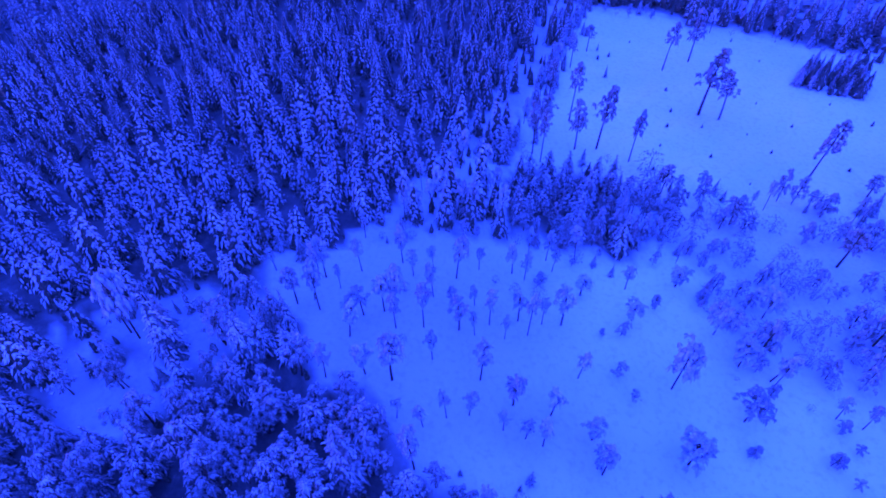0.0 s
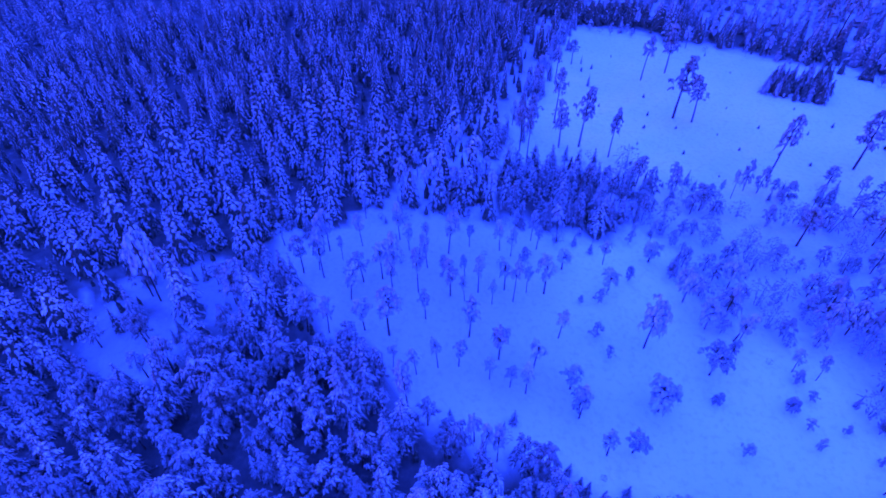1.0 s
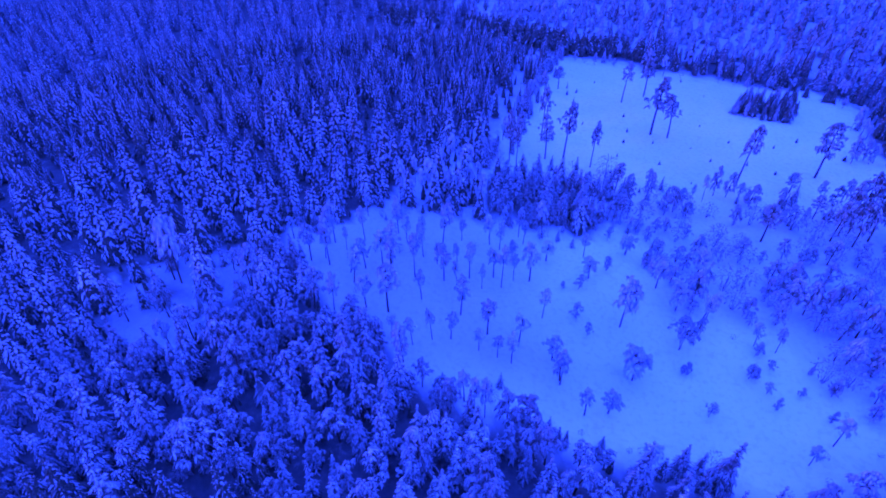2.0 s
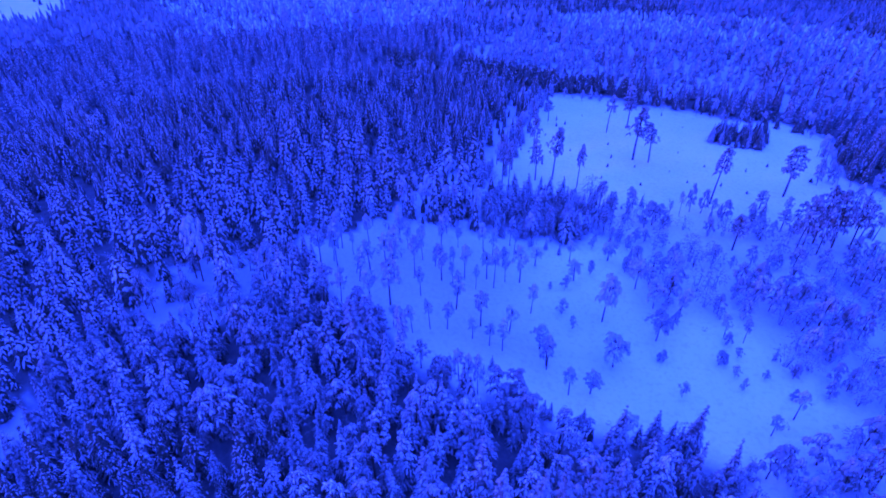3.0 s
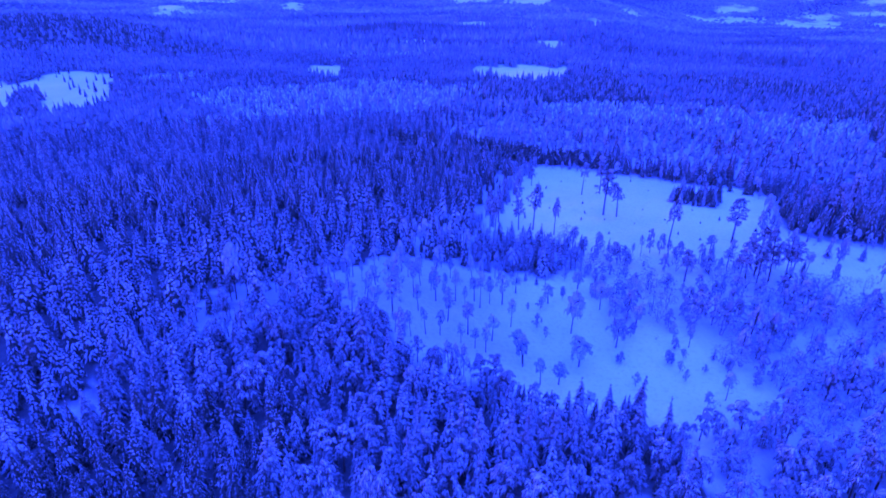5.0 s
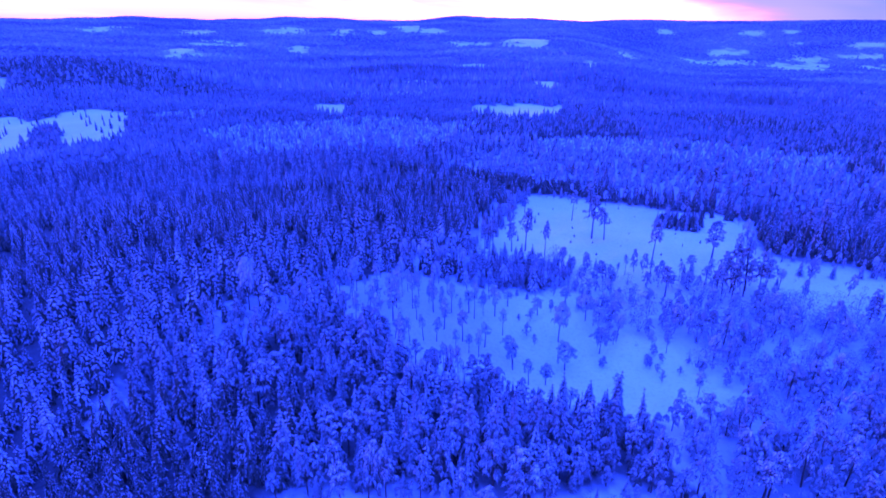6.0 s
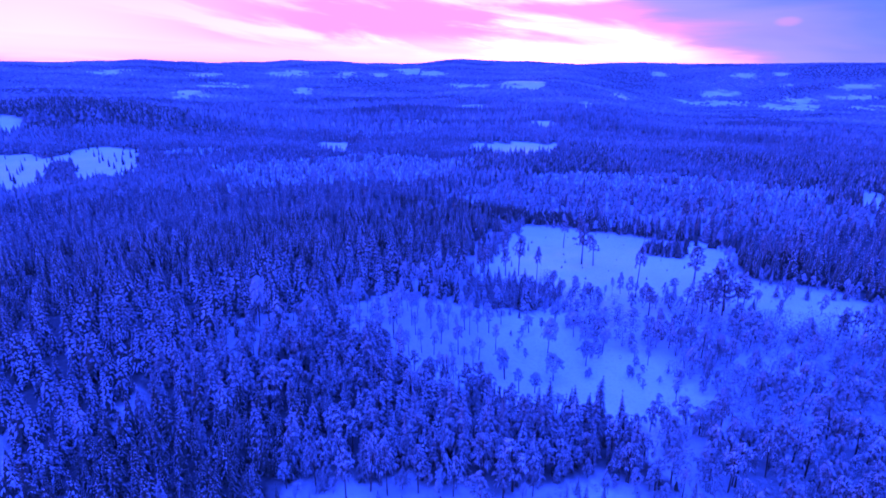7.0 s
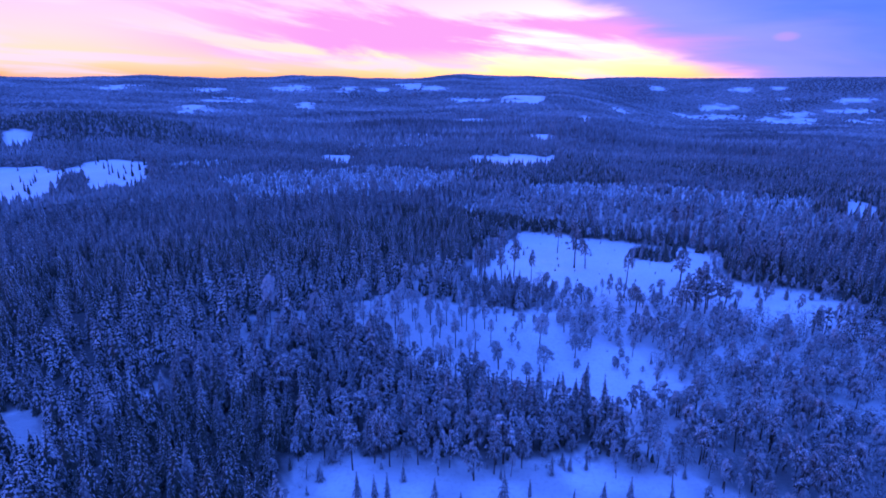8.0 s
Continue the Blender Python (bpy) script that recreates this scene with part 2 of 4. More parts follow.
CLEARINGS = {
    "upper": [(9, 112), (16, 130), (22, 152), (30, 174), (38, 197), (46, 220), (72, 213), (95, 202), (118, 191), (130, 183), (146, 186), (158, 166), (149, 151), (143, 138), (146, 126),
              (153, 121), (168, 118), (187, 97), (170, 69), (148, 74), (130, 89), (113, 102), (94, 98), (82, 101), (68, 101), (55, 105), (49, 115), (34, 117), (20, 114)],
    "middle": [(-38, 78), (-21, 84), (-6, 90), (10, 91), (31, 89), (50, 92), (54, 76), (57, 64), (66, 56), (78, 48), (86, 32), (78, 18), (62, 11), (50, 13), (36, 18),
               (23, 25), (9, 27), (-6, 32), (-13, 42), (-21, 48), (-29, 58), (-36, 66)],
    "gap": [(-57, 70), (-37, 65), (-38, 54), (-49, 51), (-66, 57), (-80, 60), (-72, 54), (-54, 50), (-48, 46), (-54, 42), (-64, 38), (-71, 42), (-78, 56), (-68, 62)],
    "hollow": [(-84, 15), (-82, 0), (-76, 6), (-82, 20)],
    "front": [(-27, -29), (-29, -14), (-24, -13), (-12, -12), (3, -14), (22, -15), (35, -11), (44, -9), (53, -9), (58, -13), (66, -18), (78, -24), (88, -34), (60, -60), (-20, -60)],
    "corner": [(-122, -1), (-112, 4), (-97, -13), (-107, -22), (-130, -20)],
    "west_bog": [(-536, 491), (-493, 504), (-455, 476), (-462, 545), (-446, 564), (-392, 552), (-300, 395), (-290, 350), (-312, 328), (-335, 300), (-330, 277), (-345, 262), (-420, 270), (-600, 400)],
}
BOG_ISLAND = [(-385, 392), (-402, 424), (-388, 420), (-362, 386), (-322, 337), (-349, 328)]
MIXED = [(40, 97), (46, 88), (48, 62), (62, 46), (70, 32), (66, 14), (56, 4), (60, -6), (76, -40), (230, -60), (290, 70), (190, 80), (172, 86), (150, 92), (132, 104), (115, 118), (83, 116), (60, 116), (40, 118)]
SHADED_GAP = [(-42, 270), (-2, 259), (34, 242), (82, 224), (84, 206), (52, 208), (27, 221), (-8, 237), (-48, 247)]
BACK_WOOD = [(30, 234), (88, 224), (100, 217), (135, 208), (160, 190), (215, 195), (330, 240), (340, 420), (100, 430), (-10, 300)]
OPEN_WOOD = [(-26, 84), (-16, 94), (-11, 108), (-2, 119), (9, 120), (12, 112), (11, 91), (-6, 90), (-21, 82)]
FRONT_STAND = [(86, 207), (104, 197), (116, 189), (130, 186), (138, 198), (112, 218), (92, 224)]
SLENDER = [(-36, 66), (-22, 82), (10, 89), (32, 87), (22, 62), (-12, 58)]
WEST_RIM = [(9, 112), (16, 130), (30, 174), (46, 220), (36, 226), (20, 180), (4, 136), (-3, 116)]
YOUNG = [(11, 103), (19, 113), (36, 112), (57, 112), (52, 92), (25, 87), (12, 90)]
# far stands of trees: nearest and farthest distance, first and last azimuth
PALE = [(470, 640, -23, 1), (440, 540, 5, 33), (830, 960, -12, -4)]
DARK = [(980, 1340, -47, -26), (520, 645, -2, 15), (430, 600, 27, 46), (650, 720, 10, 42), (900, 960, -30, -18), (400, 470, 33, 46)]


def in_stands(stands, x, y):
    r, az = polar(x, y)
    r, az = r * (1 + 0.05 * waves(x, y, 90, 83)), az + 1.8 * waves(x, y, 90, 84)
    hit = np.zeros(np.shape(x), bool)
    for r0, r1, a0, a1 in stands:
        hit |= (r > r0) & (r < r1) & (az > a0) & (az < a1)
    return hit
# far snow fields: distance, azimuth, half depth, half width in degrees
FIELDS = [(735, 4.7, 85, 6.0), (765, 13.1, 34, 3.2), (743, -13.2, 75, 2.4), (1154, -5.7, 60, 2.0), (1080, 7.4, 60, 1.4), (1877, 11.5, 137, 0.9),
          (1571, -0.3, 70, 2.6), (1469, 5.7, 74, 1.7), (2537, 5.5, 210, 2.5), (2579, -0.3, 86, 2.0), (2240, -26.4, 150, 1.5), (2585, -23.5, 130, 2.5), (2375, -16.0, 100, 1.4), (1595, -21.5, 63, 0.7),
          (3149, -17.2, 130, 2.1), (3128, -24.8, 190, 1.5), (3095, -12.1, 200, 1.3), (3083, -9.0, 124, 1.1), (3302, -5.7, 150, 1.7), (3122, -3.7, 150, 1.4), (3227, -32.3, 100, 2.0), (3212, 22.8, 100, 3.3)]
FIELDS += [(3062, 28.8, 230, 2.7), (3350, 29.4, 66, 1.2), (3482, 23.3, 90, 1.5), (3878, 25.0, 60, 0.8), (3878, 27.7, 50, 0.7), (3641, 28.1, 50, 0.8), (2612, 14.8, 190, 1.0), (3440, 32.9, 55, 1.5),
           (3191, 34.3, 70, 1.2), (3629, 33.5, 45, 1.5), (1295, 31.2, 130, 1.2), (525, 35.2, 50, 1.3), (1010, -39.9, 62, 1.1), (3863, 17.7, 55, 1.0)]


def field_mask(x, y):
    r, az = polar(x, y)
    hit = np.zeros(np.shape(x), bool)
    wob = np.where(r < 1300, 0.45, 1.0) * (waves(az * 80, r, 120, 21) + waves(az * 80, r, 45, 22))
    for fr, fa, dr, da in FIELDS:
        hit |= ((r - fr) / dr) ** 2 + ((az - fa) / da) ** 2 < 0.8 + 0.6 * wob
    return hit


def open_land(x, y):
    hit = field_mask(x, y)
    x, y = x + 2.6 * waves(x, y, 17, 81) + 1.6 * waves(x, y, 6, 85), y + 2.6 * waves(x, y, 17, 82) + 1.6 * waves(x, y, 6, 86)
    for name, poly in CLEARINGS.items():
        part_of = inside(poly, x, y)
        if name == "west_bog":
            part_of &= ~inside(BOG_ISLAND, x, y)
        hit |= part_of
    return hit


# ---------------------------------------------------------------- mesh tools


def mesh_of(name, V, T, mats, index=None):
    me = bpy.data.meshes.new(name)
    V, T = np.ascontiguousarray(V, np.float32), np.ascontiguousarray(T, np.int32)
    me.vertices.add(len(V))
    me.vertices.foreach_set("co", V.ravel())
    me.loops.add(T.size)
    me.loops.foreach_set("vertex_index", T.ravel())
    me.polygons.add(len(T))
    me.polygons.foreach_set("loop_start", np.arange(len(T), dtype=np.int32) * T.shape[1])
    for m in mats:
        me.materials.append(m)
    if index is not None:
        me.polygons.foreach_set("material_index", np.ascontiguousarray(index, np.int32))
    me.update(calc_edges=True)
    return me


def join(pieces):
    Vs, Ts, n = [], [], 0
    for V, T in pieces:
        Vs.append(V)
        Ts.append(T + n)
        n += len(V)
    return np.concatenate(Vs), np.concatenate(Ts)


TOP = np.array([(0, 3, 4), (0, 4, 1), (1, 4, 5), (1, 5, 2), (3, 6, 4), (4, 6, 5)])


def fingers(p, az, el, length, width, droop, ridge=0.45):
    """Drooping boughs: roof-shaped tapered blades that start at the points p."""
    n = len(p)
    d = np.stack([np.cos(az) * np.cos(el), np.sin(az) * np.cos(el), np.sin(el)], 1)
    side = np.stack([-np.sin(az), np.cos(az), 0 * az], 1)
    up = np.array((0, 0, 1.0))

    def at(s):
        return p + d * (length * s)[:, None] - up * (droop * length * s * s)[:, None]

    s0, s1, s2 = np.zeros(n), np.full(n, 0.55), np.ones(n)
    a, b, c = at(s0), at(s1), at(s2)
    w0, w1, rz = (width * 0.4)[:, None] * side, width[:, None] * side, up * (ridge * width)[:, None]
    V = np.stack([a + w0, a + rz * 0.5, a - w0, b + w1, b + rz, b - w1, c], 1).reshape(-1, 3)
    T = (TOP[None] + (np.arange(n) * 7)[:, None, None]).reshape(-1, 3)
    return V, T


def diamonds(p, az, el, length, width, droop):
    """The same boughs for trees farther off, with four triangles each."""
    n = len(p)
    d = np.stack([np.cos(az) * np.cos(el), np.sin(az) * np.cos(el), np.sin(el)], 1)
    side = np.stack([-np.sin(az), np.cos(az), 0 * az], 1)
    up = np.array((0, 0, 1.0))
    b = p + d * (length * 0.55)[:, None] - up * (droop * length * 0.3)[:, None]
    c = p + d * length[:, None] - up * (droop * length)[:, None]
    w, rz = width[:, None] * side, up * (0.5 * width)[:, None]
    V = np.stack([p, b + w, b + rz, b - w, c], 1).reshape(-1, 3)
    T = (np.array([(0, 1, 2), (0, 2, 3), (1, 4, 2), (2, 4, 3)])[None] + (np.arange(n) * 5)[:, None, None]).reshape(-1, 3)
    return V, T


def kites(p, az, el, length, width, droop):
    """Small hanging boughs of two triangles."""
    n = len(p)
    d = np.stack([np.cos(az) * np.cos(el), np.sin(az) * np.cos(el), np.sin(el)], 1)
    side = np.stack([-np.sin(az), np.cos(az), 0 * az], 1)
    up = np.array((0, 0, 1.0))
    b = p + d * (length * 0.5)[:, None] - up * (droop * length * 0.22)[:, None]
    c = p + d * length[:, None] - up * (droop * length)[:, None]
    w = width[:, None] * side
    V = np.stack([p, b + w, b - w, c], 1).reshape(-1, 3)
    T = (np.array([(0, 1, 2), (1, 3, 2)])[None] + (np.arange(n) * 4)[:, None, None]).reshape(-1, 3)
    return V, T


def tube(points, radii, sides=6):
    """A tapered stem along the points."""
    points = np.asarray(points, float)
    ang = np.arange(sides) * 2 * np.pi / sides
    rings = [p + r * np.stack([np.cos(ang), np.sin(ang), 0 * ang], 1) for p, r in zip(points, radii)]
    V = np.concatenate(rings)
    T = []
    for k in range(len(points) - 1):
        for i in range(sides):
            a, b = k * sides + i, k * sides + (i + 1) % sides
            T += [(a, b, b + sides), (a, b + sides, a + sides)]
    return V, np.array(T)


def sticks(a, b, r):
    """Thin three-sided boughs from the points a to the points b."""
    n = len(a)
    off = np.array([(1, 0, 0), (-0.5, 0.87, 0), (-0.5, -0.87, 0)]) * r
    V = np.concatenate([a[:, None] + off, b[:, None] + off * 0.5], 1).reshape(-1, 3)
    base = np.array([(0, 1, 4), (0, 4, 3), (1, 2, 5), (1, 5, 4), (2, 0, 3), (2, 3, 5)])
    return V, (base[None] + (np.arange(n) * 6)[:, None, None]).reshape(-1, 3)


def spire(q, sides, levels, ragged):
    rings = []
    for z, r in levels:
        a = np.arange(sides) * 6.283 / sides
        rr = r * (1 + ragged * q.uniform(-1, 1, sides))
        rings.append(np.stack([np.cos(a) * rr, np.sin(a) * rr, np.full(sides, z) + ragged * 0.08 * q.uniform(-1, 1, sides)], 1))
    V, T = np.concatenate(rings), []
    for k in range(len(levels) - 1):
        for i in range(sides):
            a, b = k * sides + i, k * sides + (i + 1) % sides
            T += [(a, b, b + sides), (a, b + sides, a + sides)]
    return V, np.array(T)


# ---------------------------------------------------------------- tree kinds: dictionaries of part name -> (vertices, triangles)


def spruce_parts(g, tall=15.0, spread=2.3, whorls=15, load=0.9):
    p, az, el, ln, wd, dr, main = [], [], [], [], [], [], []
    lean = g.normal(0, 0.012, 2)

    def bough(q, a, e, L, w, d, m):
        for box, v in zip((p, az, el, ln, wd, dr, main), (q, a, e, L, w, d, m)):
            box.append(v)

    for k in range(whorls):
        u = 0.06 + 0.92 * (k / (whorls - 1)) ** 0.92
        n = int(round(8 - 3.5 * u))
        reach = 1.22 * spread * (1 - u) ** 0.86 * (0.75 + 0.25 * ease(u / 0.15)) + 0.18
        start = g.uniform(0, 6.28)
        for i in range(n):
            a = start + i * 6.283 / n + g.normal(0, 0.18)
            L = reach * g.uniform(0.65, 1.2)
            z = u * tall + g.normal(0, 0.022 * tall)
            root = np.array((lean[0] * z, lean[1] * z, z))
            e = 0.05 + 0.6 * u + g.normal(0, 0.1)
            d = g.uniform(0.75, 1.05)
            bough(root, a, e, L, 0.075 + 0.05 * L, d, True)
            if u < 0.9:
                flat = np.array((math.cos(a) * math.cos(e), math.sin(a) * math.cos(e), 0))
                for s, lo in ((-1, 0.25), (1, 0.3), (-1, 0.55), (1, 0.6), (g.choice((-1, 1)), 0.8)):
                    k0 = lo + g.uniform(0, 0.15)
                    q = root + flat * L * k0 + np.array((0, 0, L * k0 * math.sin(e) - d * L * k0 * k0))
                    bough(q, a + s * g.uniform(0.5, 0.95), e - 0.15, L * (g.uniform(0.42, 0.6) - 0.25 * k0), 0.05 + 0.033 * L, 1.35, False)
    for a in (0.3, 2.4, 4.5):
        bough(np.array((lean[0] * tall, lean[1] * tall, tall * 0.985)), a, 0.9, 0.45, 0.13, 1.2, True)
    p, az, el, ln, wd, dr = (np.array(v, float) for v in (p, az, el, ln, wd, dr))
    main = np.array(main)
    # less snow on the lowest boughs, which also paints in the neighbours' shade
    loaded = g.uniform(size=len(p)) < load * np.clip(0.12 + 2.1 * p[:, 2] / tall, 0, 1.12)
    one, two = loaded & main, loaded & ~main
    snow = join([fingers(p[one] + (0, 0, 0.05), az[one], el[one], ln[one] * 0.97, wd[one], dr[one], 0.7),
                 diamonds(p[two] + (0, 0, 0.05), az[two], el[two], ln[two] * 0.97, wd[two], dr[two])])
    inner = spire(g, 8, [(0.05, 0.5 * spread), (0.3, 0.52 * spread), (0.6, 0.3 * spread), (0.9, 0.03)], 0.25)
    dark = join([kites(p[main] - (0, 0, 0.09), az[main] + 0.03, el[main], ln[main] * 1.05, wd[main] * 2.3, dr[main] * 1.1), (inner[0] * (1, 1, tall), inner[1])])
    stem = tube([(0, 0, -0.4), (lean[0] * tall * 0.5, lean[1] * tall * 0.5, tall * 0.5), (lean[0] * tall, lean[1] * tall, tall * 0.98)], (0.17, 0.11, 0.02))
    return {"trunk": stem, "crown": dark, "snow_load": snow}


def pine_parts(g, tall=11.0, spread=2.2, base=0.55, tufts=26, load=0.9, dome=True, fine=1.0, hang=0.0, pad=1.0):
    """A pine: bare stem, bent boughs and tufts of long needles, under snow."""
    bend = g.normal(0, 0.035, 2) * tall
    top = np.array((bend[0], bend[1], tall * 0.96))

    def stem_at(u):
        return np.array((bend[0] * u * u, bend[1] * u * u, u * tall * 0.96))

    us = np.linspace(0, 1, 6)
    pts = [stem_at(u) for u in us]
    pts[0] = pts[0] - (0, 0, 0.4)
    rad = 0.014 * tall + 0.045
    stem = tube(pts, rad * (1 - 0.85 * us) + 0.012)
    A, B, centre = [], [], []
    turn_a, turn_b = g.uniform(0, 6.28, 2)
    for i in range(tufts):
        v = (i + g.uniform(0.2, 0.8)) / tufts
        u = base + (1 - base) * v
        prof = math.sqrt(max(0.0, 1 - v ** 2.4)) * (0.7 + 0.3 * min(1, v / 0.3)) if dome else (0.45 + 0.75 * math.sin(math.pi * min(1, v * 0.85 + 0.12))) * (1.02 - 0.5 * v)
        a = i * 2.4 + g.normal(0, 0.5)
        rho = spread * prof * g.uniform(0.4, 0.95) * (1 + 0.26 * math.sin(2 * a + turn_a) + 0.2 * math.sin(3 * a + turn_b))
        s = stem_at(max(0.3, u - 0.06))
        c = stem_at(min(u, 0.99)) + np.array((math.cos(a) * rho, math.sin(a) * rho, g.normal(0, 0.15) + 0.03 * tall * math.sin(2 * a + turn_b)))
        A.append(s), B.append(c), centre.append(c)
    centre.append(top)
    boughs = sticks(np.array(A), np.array(B), 0.045)
    p, az, el, ln, wd, dr = [], [], [], [], [], []
    size = 0.36 * spread * fine
    for c in centre:
        n = 12
        out = math.atan2(c[1], c[0])
        for j in range(n):
            a = out + j * 6.283 / n + g.normal(0, 0.2)
            L = size * g.uniform(0.55, 1.15) * (1.2 if j in (0, 1, n - 1) else 0.85)
            p.append(c + g.normal(0, 0.12, 3)), az.append(a), el.append(g.uniform(-0.2, 0.45)), ln.append(L), wd.append(0.055 + 0.075 * L), dr.append(g.uniform(0.7, 1.6) + hang)
    p, az, el, ln, wd, dr = (np.array(v, float) for v in (p, az, el, ln, wd, dr))
    loaded = g.uniform(size=len(p)) < load
    snow = (kites if hang else diamonds)(p[loaded] + (0, 0, 0.06), az[loaded], el[loaded], ln[loaded], wd[loaded] * pad, dr[loaded])
    dark = kites(p[::2] - (0, 0, 0.07), az[::2] + 0.1, el[::2], ln[::2] * 1.05, wd[::2] * 3.2, dr[::2] * 1.05)
    return {"trunk": stem, "limbwork": boughs, "crown": dark, "snow_load": snow}


def shrub_parts(g, tall=4.5, spread=1.9, stems=7, sprays=105):
    """A leafless birch or willow, its rounded crown of fine twigs white with rime."""
    a = g.uniform(0, 6.283, stems)
    t = g.uniform(0.15, 0.8, stems)
    A = np.stack([np.cos(a) * 0.15, np.sin(a) * 0.15, np.full(stems, -0.3)], 1)
    B = np.stack([np.cos(a) * spread * t * 0.8, np.sin(a) * spread * t * 0.8, tall * (0.95 - 0.35 * t)], 1)
    wood = sticks(A, B, 0.035)
    az = g.uniform(0, 6.283, sprays)
    up = g.uniform(-0.55, 1.0, sprays)
    rho = np.sqrt(1 - up ** 2) * g.uniform(0.35, 1.0, sprays) ** 0.5 * spread
    p = np.stack([np.cos(az) * rho, np.sin(az) * rho, tall * (0.58 + 0.38 * up * g.uniform(0.5, 1.0, sprays))], 1)
    p = p + g.normal(0, 0.08, p.shape)
    rime = fingers(p, az + g.normal(0, 0.7, sprays), np.clip(up, -0.2, 1) * 0.9 + g.normal(0, 0.3, sprays), g.uniform(0.3, 0.75, sprays), g.uniform(0.08, 0.17, sprays), g.uniform(0.1, 0.8, sprays), 0.3)
    return {"branchwork": wood, "rime": rime}


PART_MATERIAL = {"trunk": BARK, "limbwork": BARK, "branchwork": BARK, "crown": NEEDLES, "snow_load": SNOW, "rime": TWIGS}


def part(name, geometry, mat, parent, label=""):
    ob = new(name, mesh_of(name, geometry[0], geometry[1], [mat]))
    ob.parent = parent
    return tagged(ob, label, kind="stuff" if name in ("limbwork", "crown", "snow_load", "rime", "branchwork") else "")


def thing(name, parts, label, category, group, crown=NEEDLES):
    """One tree or bush: an empty at its foot with its parts."""
    root = new(name)
    root.empty_display_size = 0.5
    for key, geometry in parts.items():
        part(key, geometry, crown if key == "crown" else PART_MATERIAL[key], root)
    return tagged(root, label, category, group)


class Kind:
    """Some shapes of one kind of tree; each placing takes one of them, the first time the shape itself, later a copy."""

    def __init__(self, name, label, category, group, shapes, tall, crown=NEEDLES):
        self.roots = [thing(name, s, label, category, group, crown) for s in shapes]
        self.free, self.tall, self.count = list(self.roots), tall, 0

    def place(self, x, y, tall, wide=1.0, turn=None, label="", lean=(0, 0)):
        turn = rng.uniform(0, 360) if turn is None else turn
        s = tall / self.tall
        m = pose(x, y, float(height(x, y)), lean[0], lean[1], turn) @ Matrix.Diagonal((s * wide, s * wide, s, 1))
        if self.free:
            ob = self.free.pop(0)
            ob.matrix_basis = m
        else:
            ob = copy_thing(self.roots[self.count % len(self.roots)], m)
            ob.matrix_basis = m
        self.count += 1
        return tagged(ob, label)


# ---------------------------------------------------------------- the ground sheet


def build_ground():
    az = np.concatenate([np.arange(-180, -48, 4.0), np.arange(-48, 48, 0.5), np.arange(48, 180, 4.0)])
    r = np.concatenate([[0.5], np.arange(12, 96, 6.0), np.arange(96, 520, 2.6), 520 * (4900 / 520) ** (np.arange(231) / 230)])
    A, Rr = np.meshgrid(np.radians(az), r)
    x, y = HUB[0] + Rr * np.sin(A), HUB[1] + Rr * np.cos(A)
    V = np.stack([x, y, height(x, y)], -1).reshape(-1, 3)
    n, m = len(r), len(az)
    i, j = np.meshgrid(np.arange(n - 1), np.arange(m), indexing="ij")
    a, b = i * m + j, i * m + (j + 1) % m
    Q = np.stack([a, b, b + m, a + m], -1).reshape(-1, 4)[:, ::-1]
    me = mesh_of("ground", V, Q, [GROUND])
    me.polygons.foreach_set("use_smooth", np.ones(len(Q), bool))
    turn = np.arange(5) * 2 * math.pi / 5
    # shade of the woods painted on the ground, together with their brush
    floor_shade = 1.0 - open_land(x, y).astype(float)
    floor_shade = 0.4 * floor_shade + 0.6 * np.mean([1.0 - open_land(x + 4 * math.cos(a), y + 4 * math.sin(a)) for a in turn], 0)
    floor_shade *= 1 - 0.22 * ease((polar(x, y)[0] - 1200) / 800)
    floor_shade *= np.where(inside(MIXED, x, y), 0.2, 0.95)
    floor_shade *= np.where(inside(OPEN_WOOD, x, y), 0.25, np.where(inside(WEST_RIM, x, y) | inside(BACK_WOOD, x, y), 0.5, 1.0))
    # small openings painted half dark, as if the trees round them shaded the snow
    floor_shade = np.maximum(floor_shade, 0.5 * (inside(CLEARINGS["gap"], x, y) | inside(CLEARINGS["hollow"], x, y) | inside(CLEARINGS["corner"], x, y)))
    # painted shade over the middle clearing's left half, then brush patches in front
    heath_shade = (1 - ease((x + 0.3 * y - 20) / 42)) * ease((x + 55) / 20) * ease((y - 25) / 20) * (1 - ease((y - 100) / 20))
    heath_shade = np.maximum(heath_shade, (1 - ease((y + 6) / 10)) * ease((waves(x, y, 18, 88) + 0.6) / 1.2))
    floor_shade = np.maximum(floor_shade, 0.34 * heath_shade)
    floor_shade = np.maximum(floor_shade, 0.6 * (inside(MIXED, x, y) & ~open_land(x, y)) * ease((12 - y) / 14) * ease((x - 66) / 12))
    me.attributes.new("undergrowth", "FLOAT", "POINT").data.foreach_set("value", floor_shade.ravel().astype(np.float32))
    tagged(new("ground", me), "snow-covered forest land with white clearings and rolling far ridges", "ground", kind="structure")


build_ground()

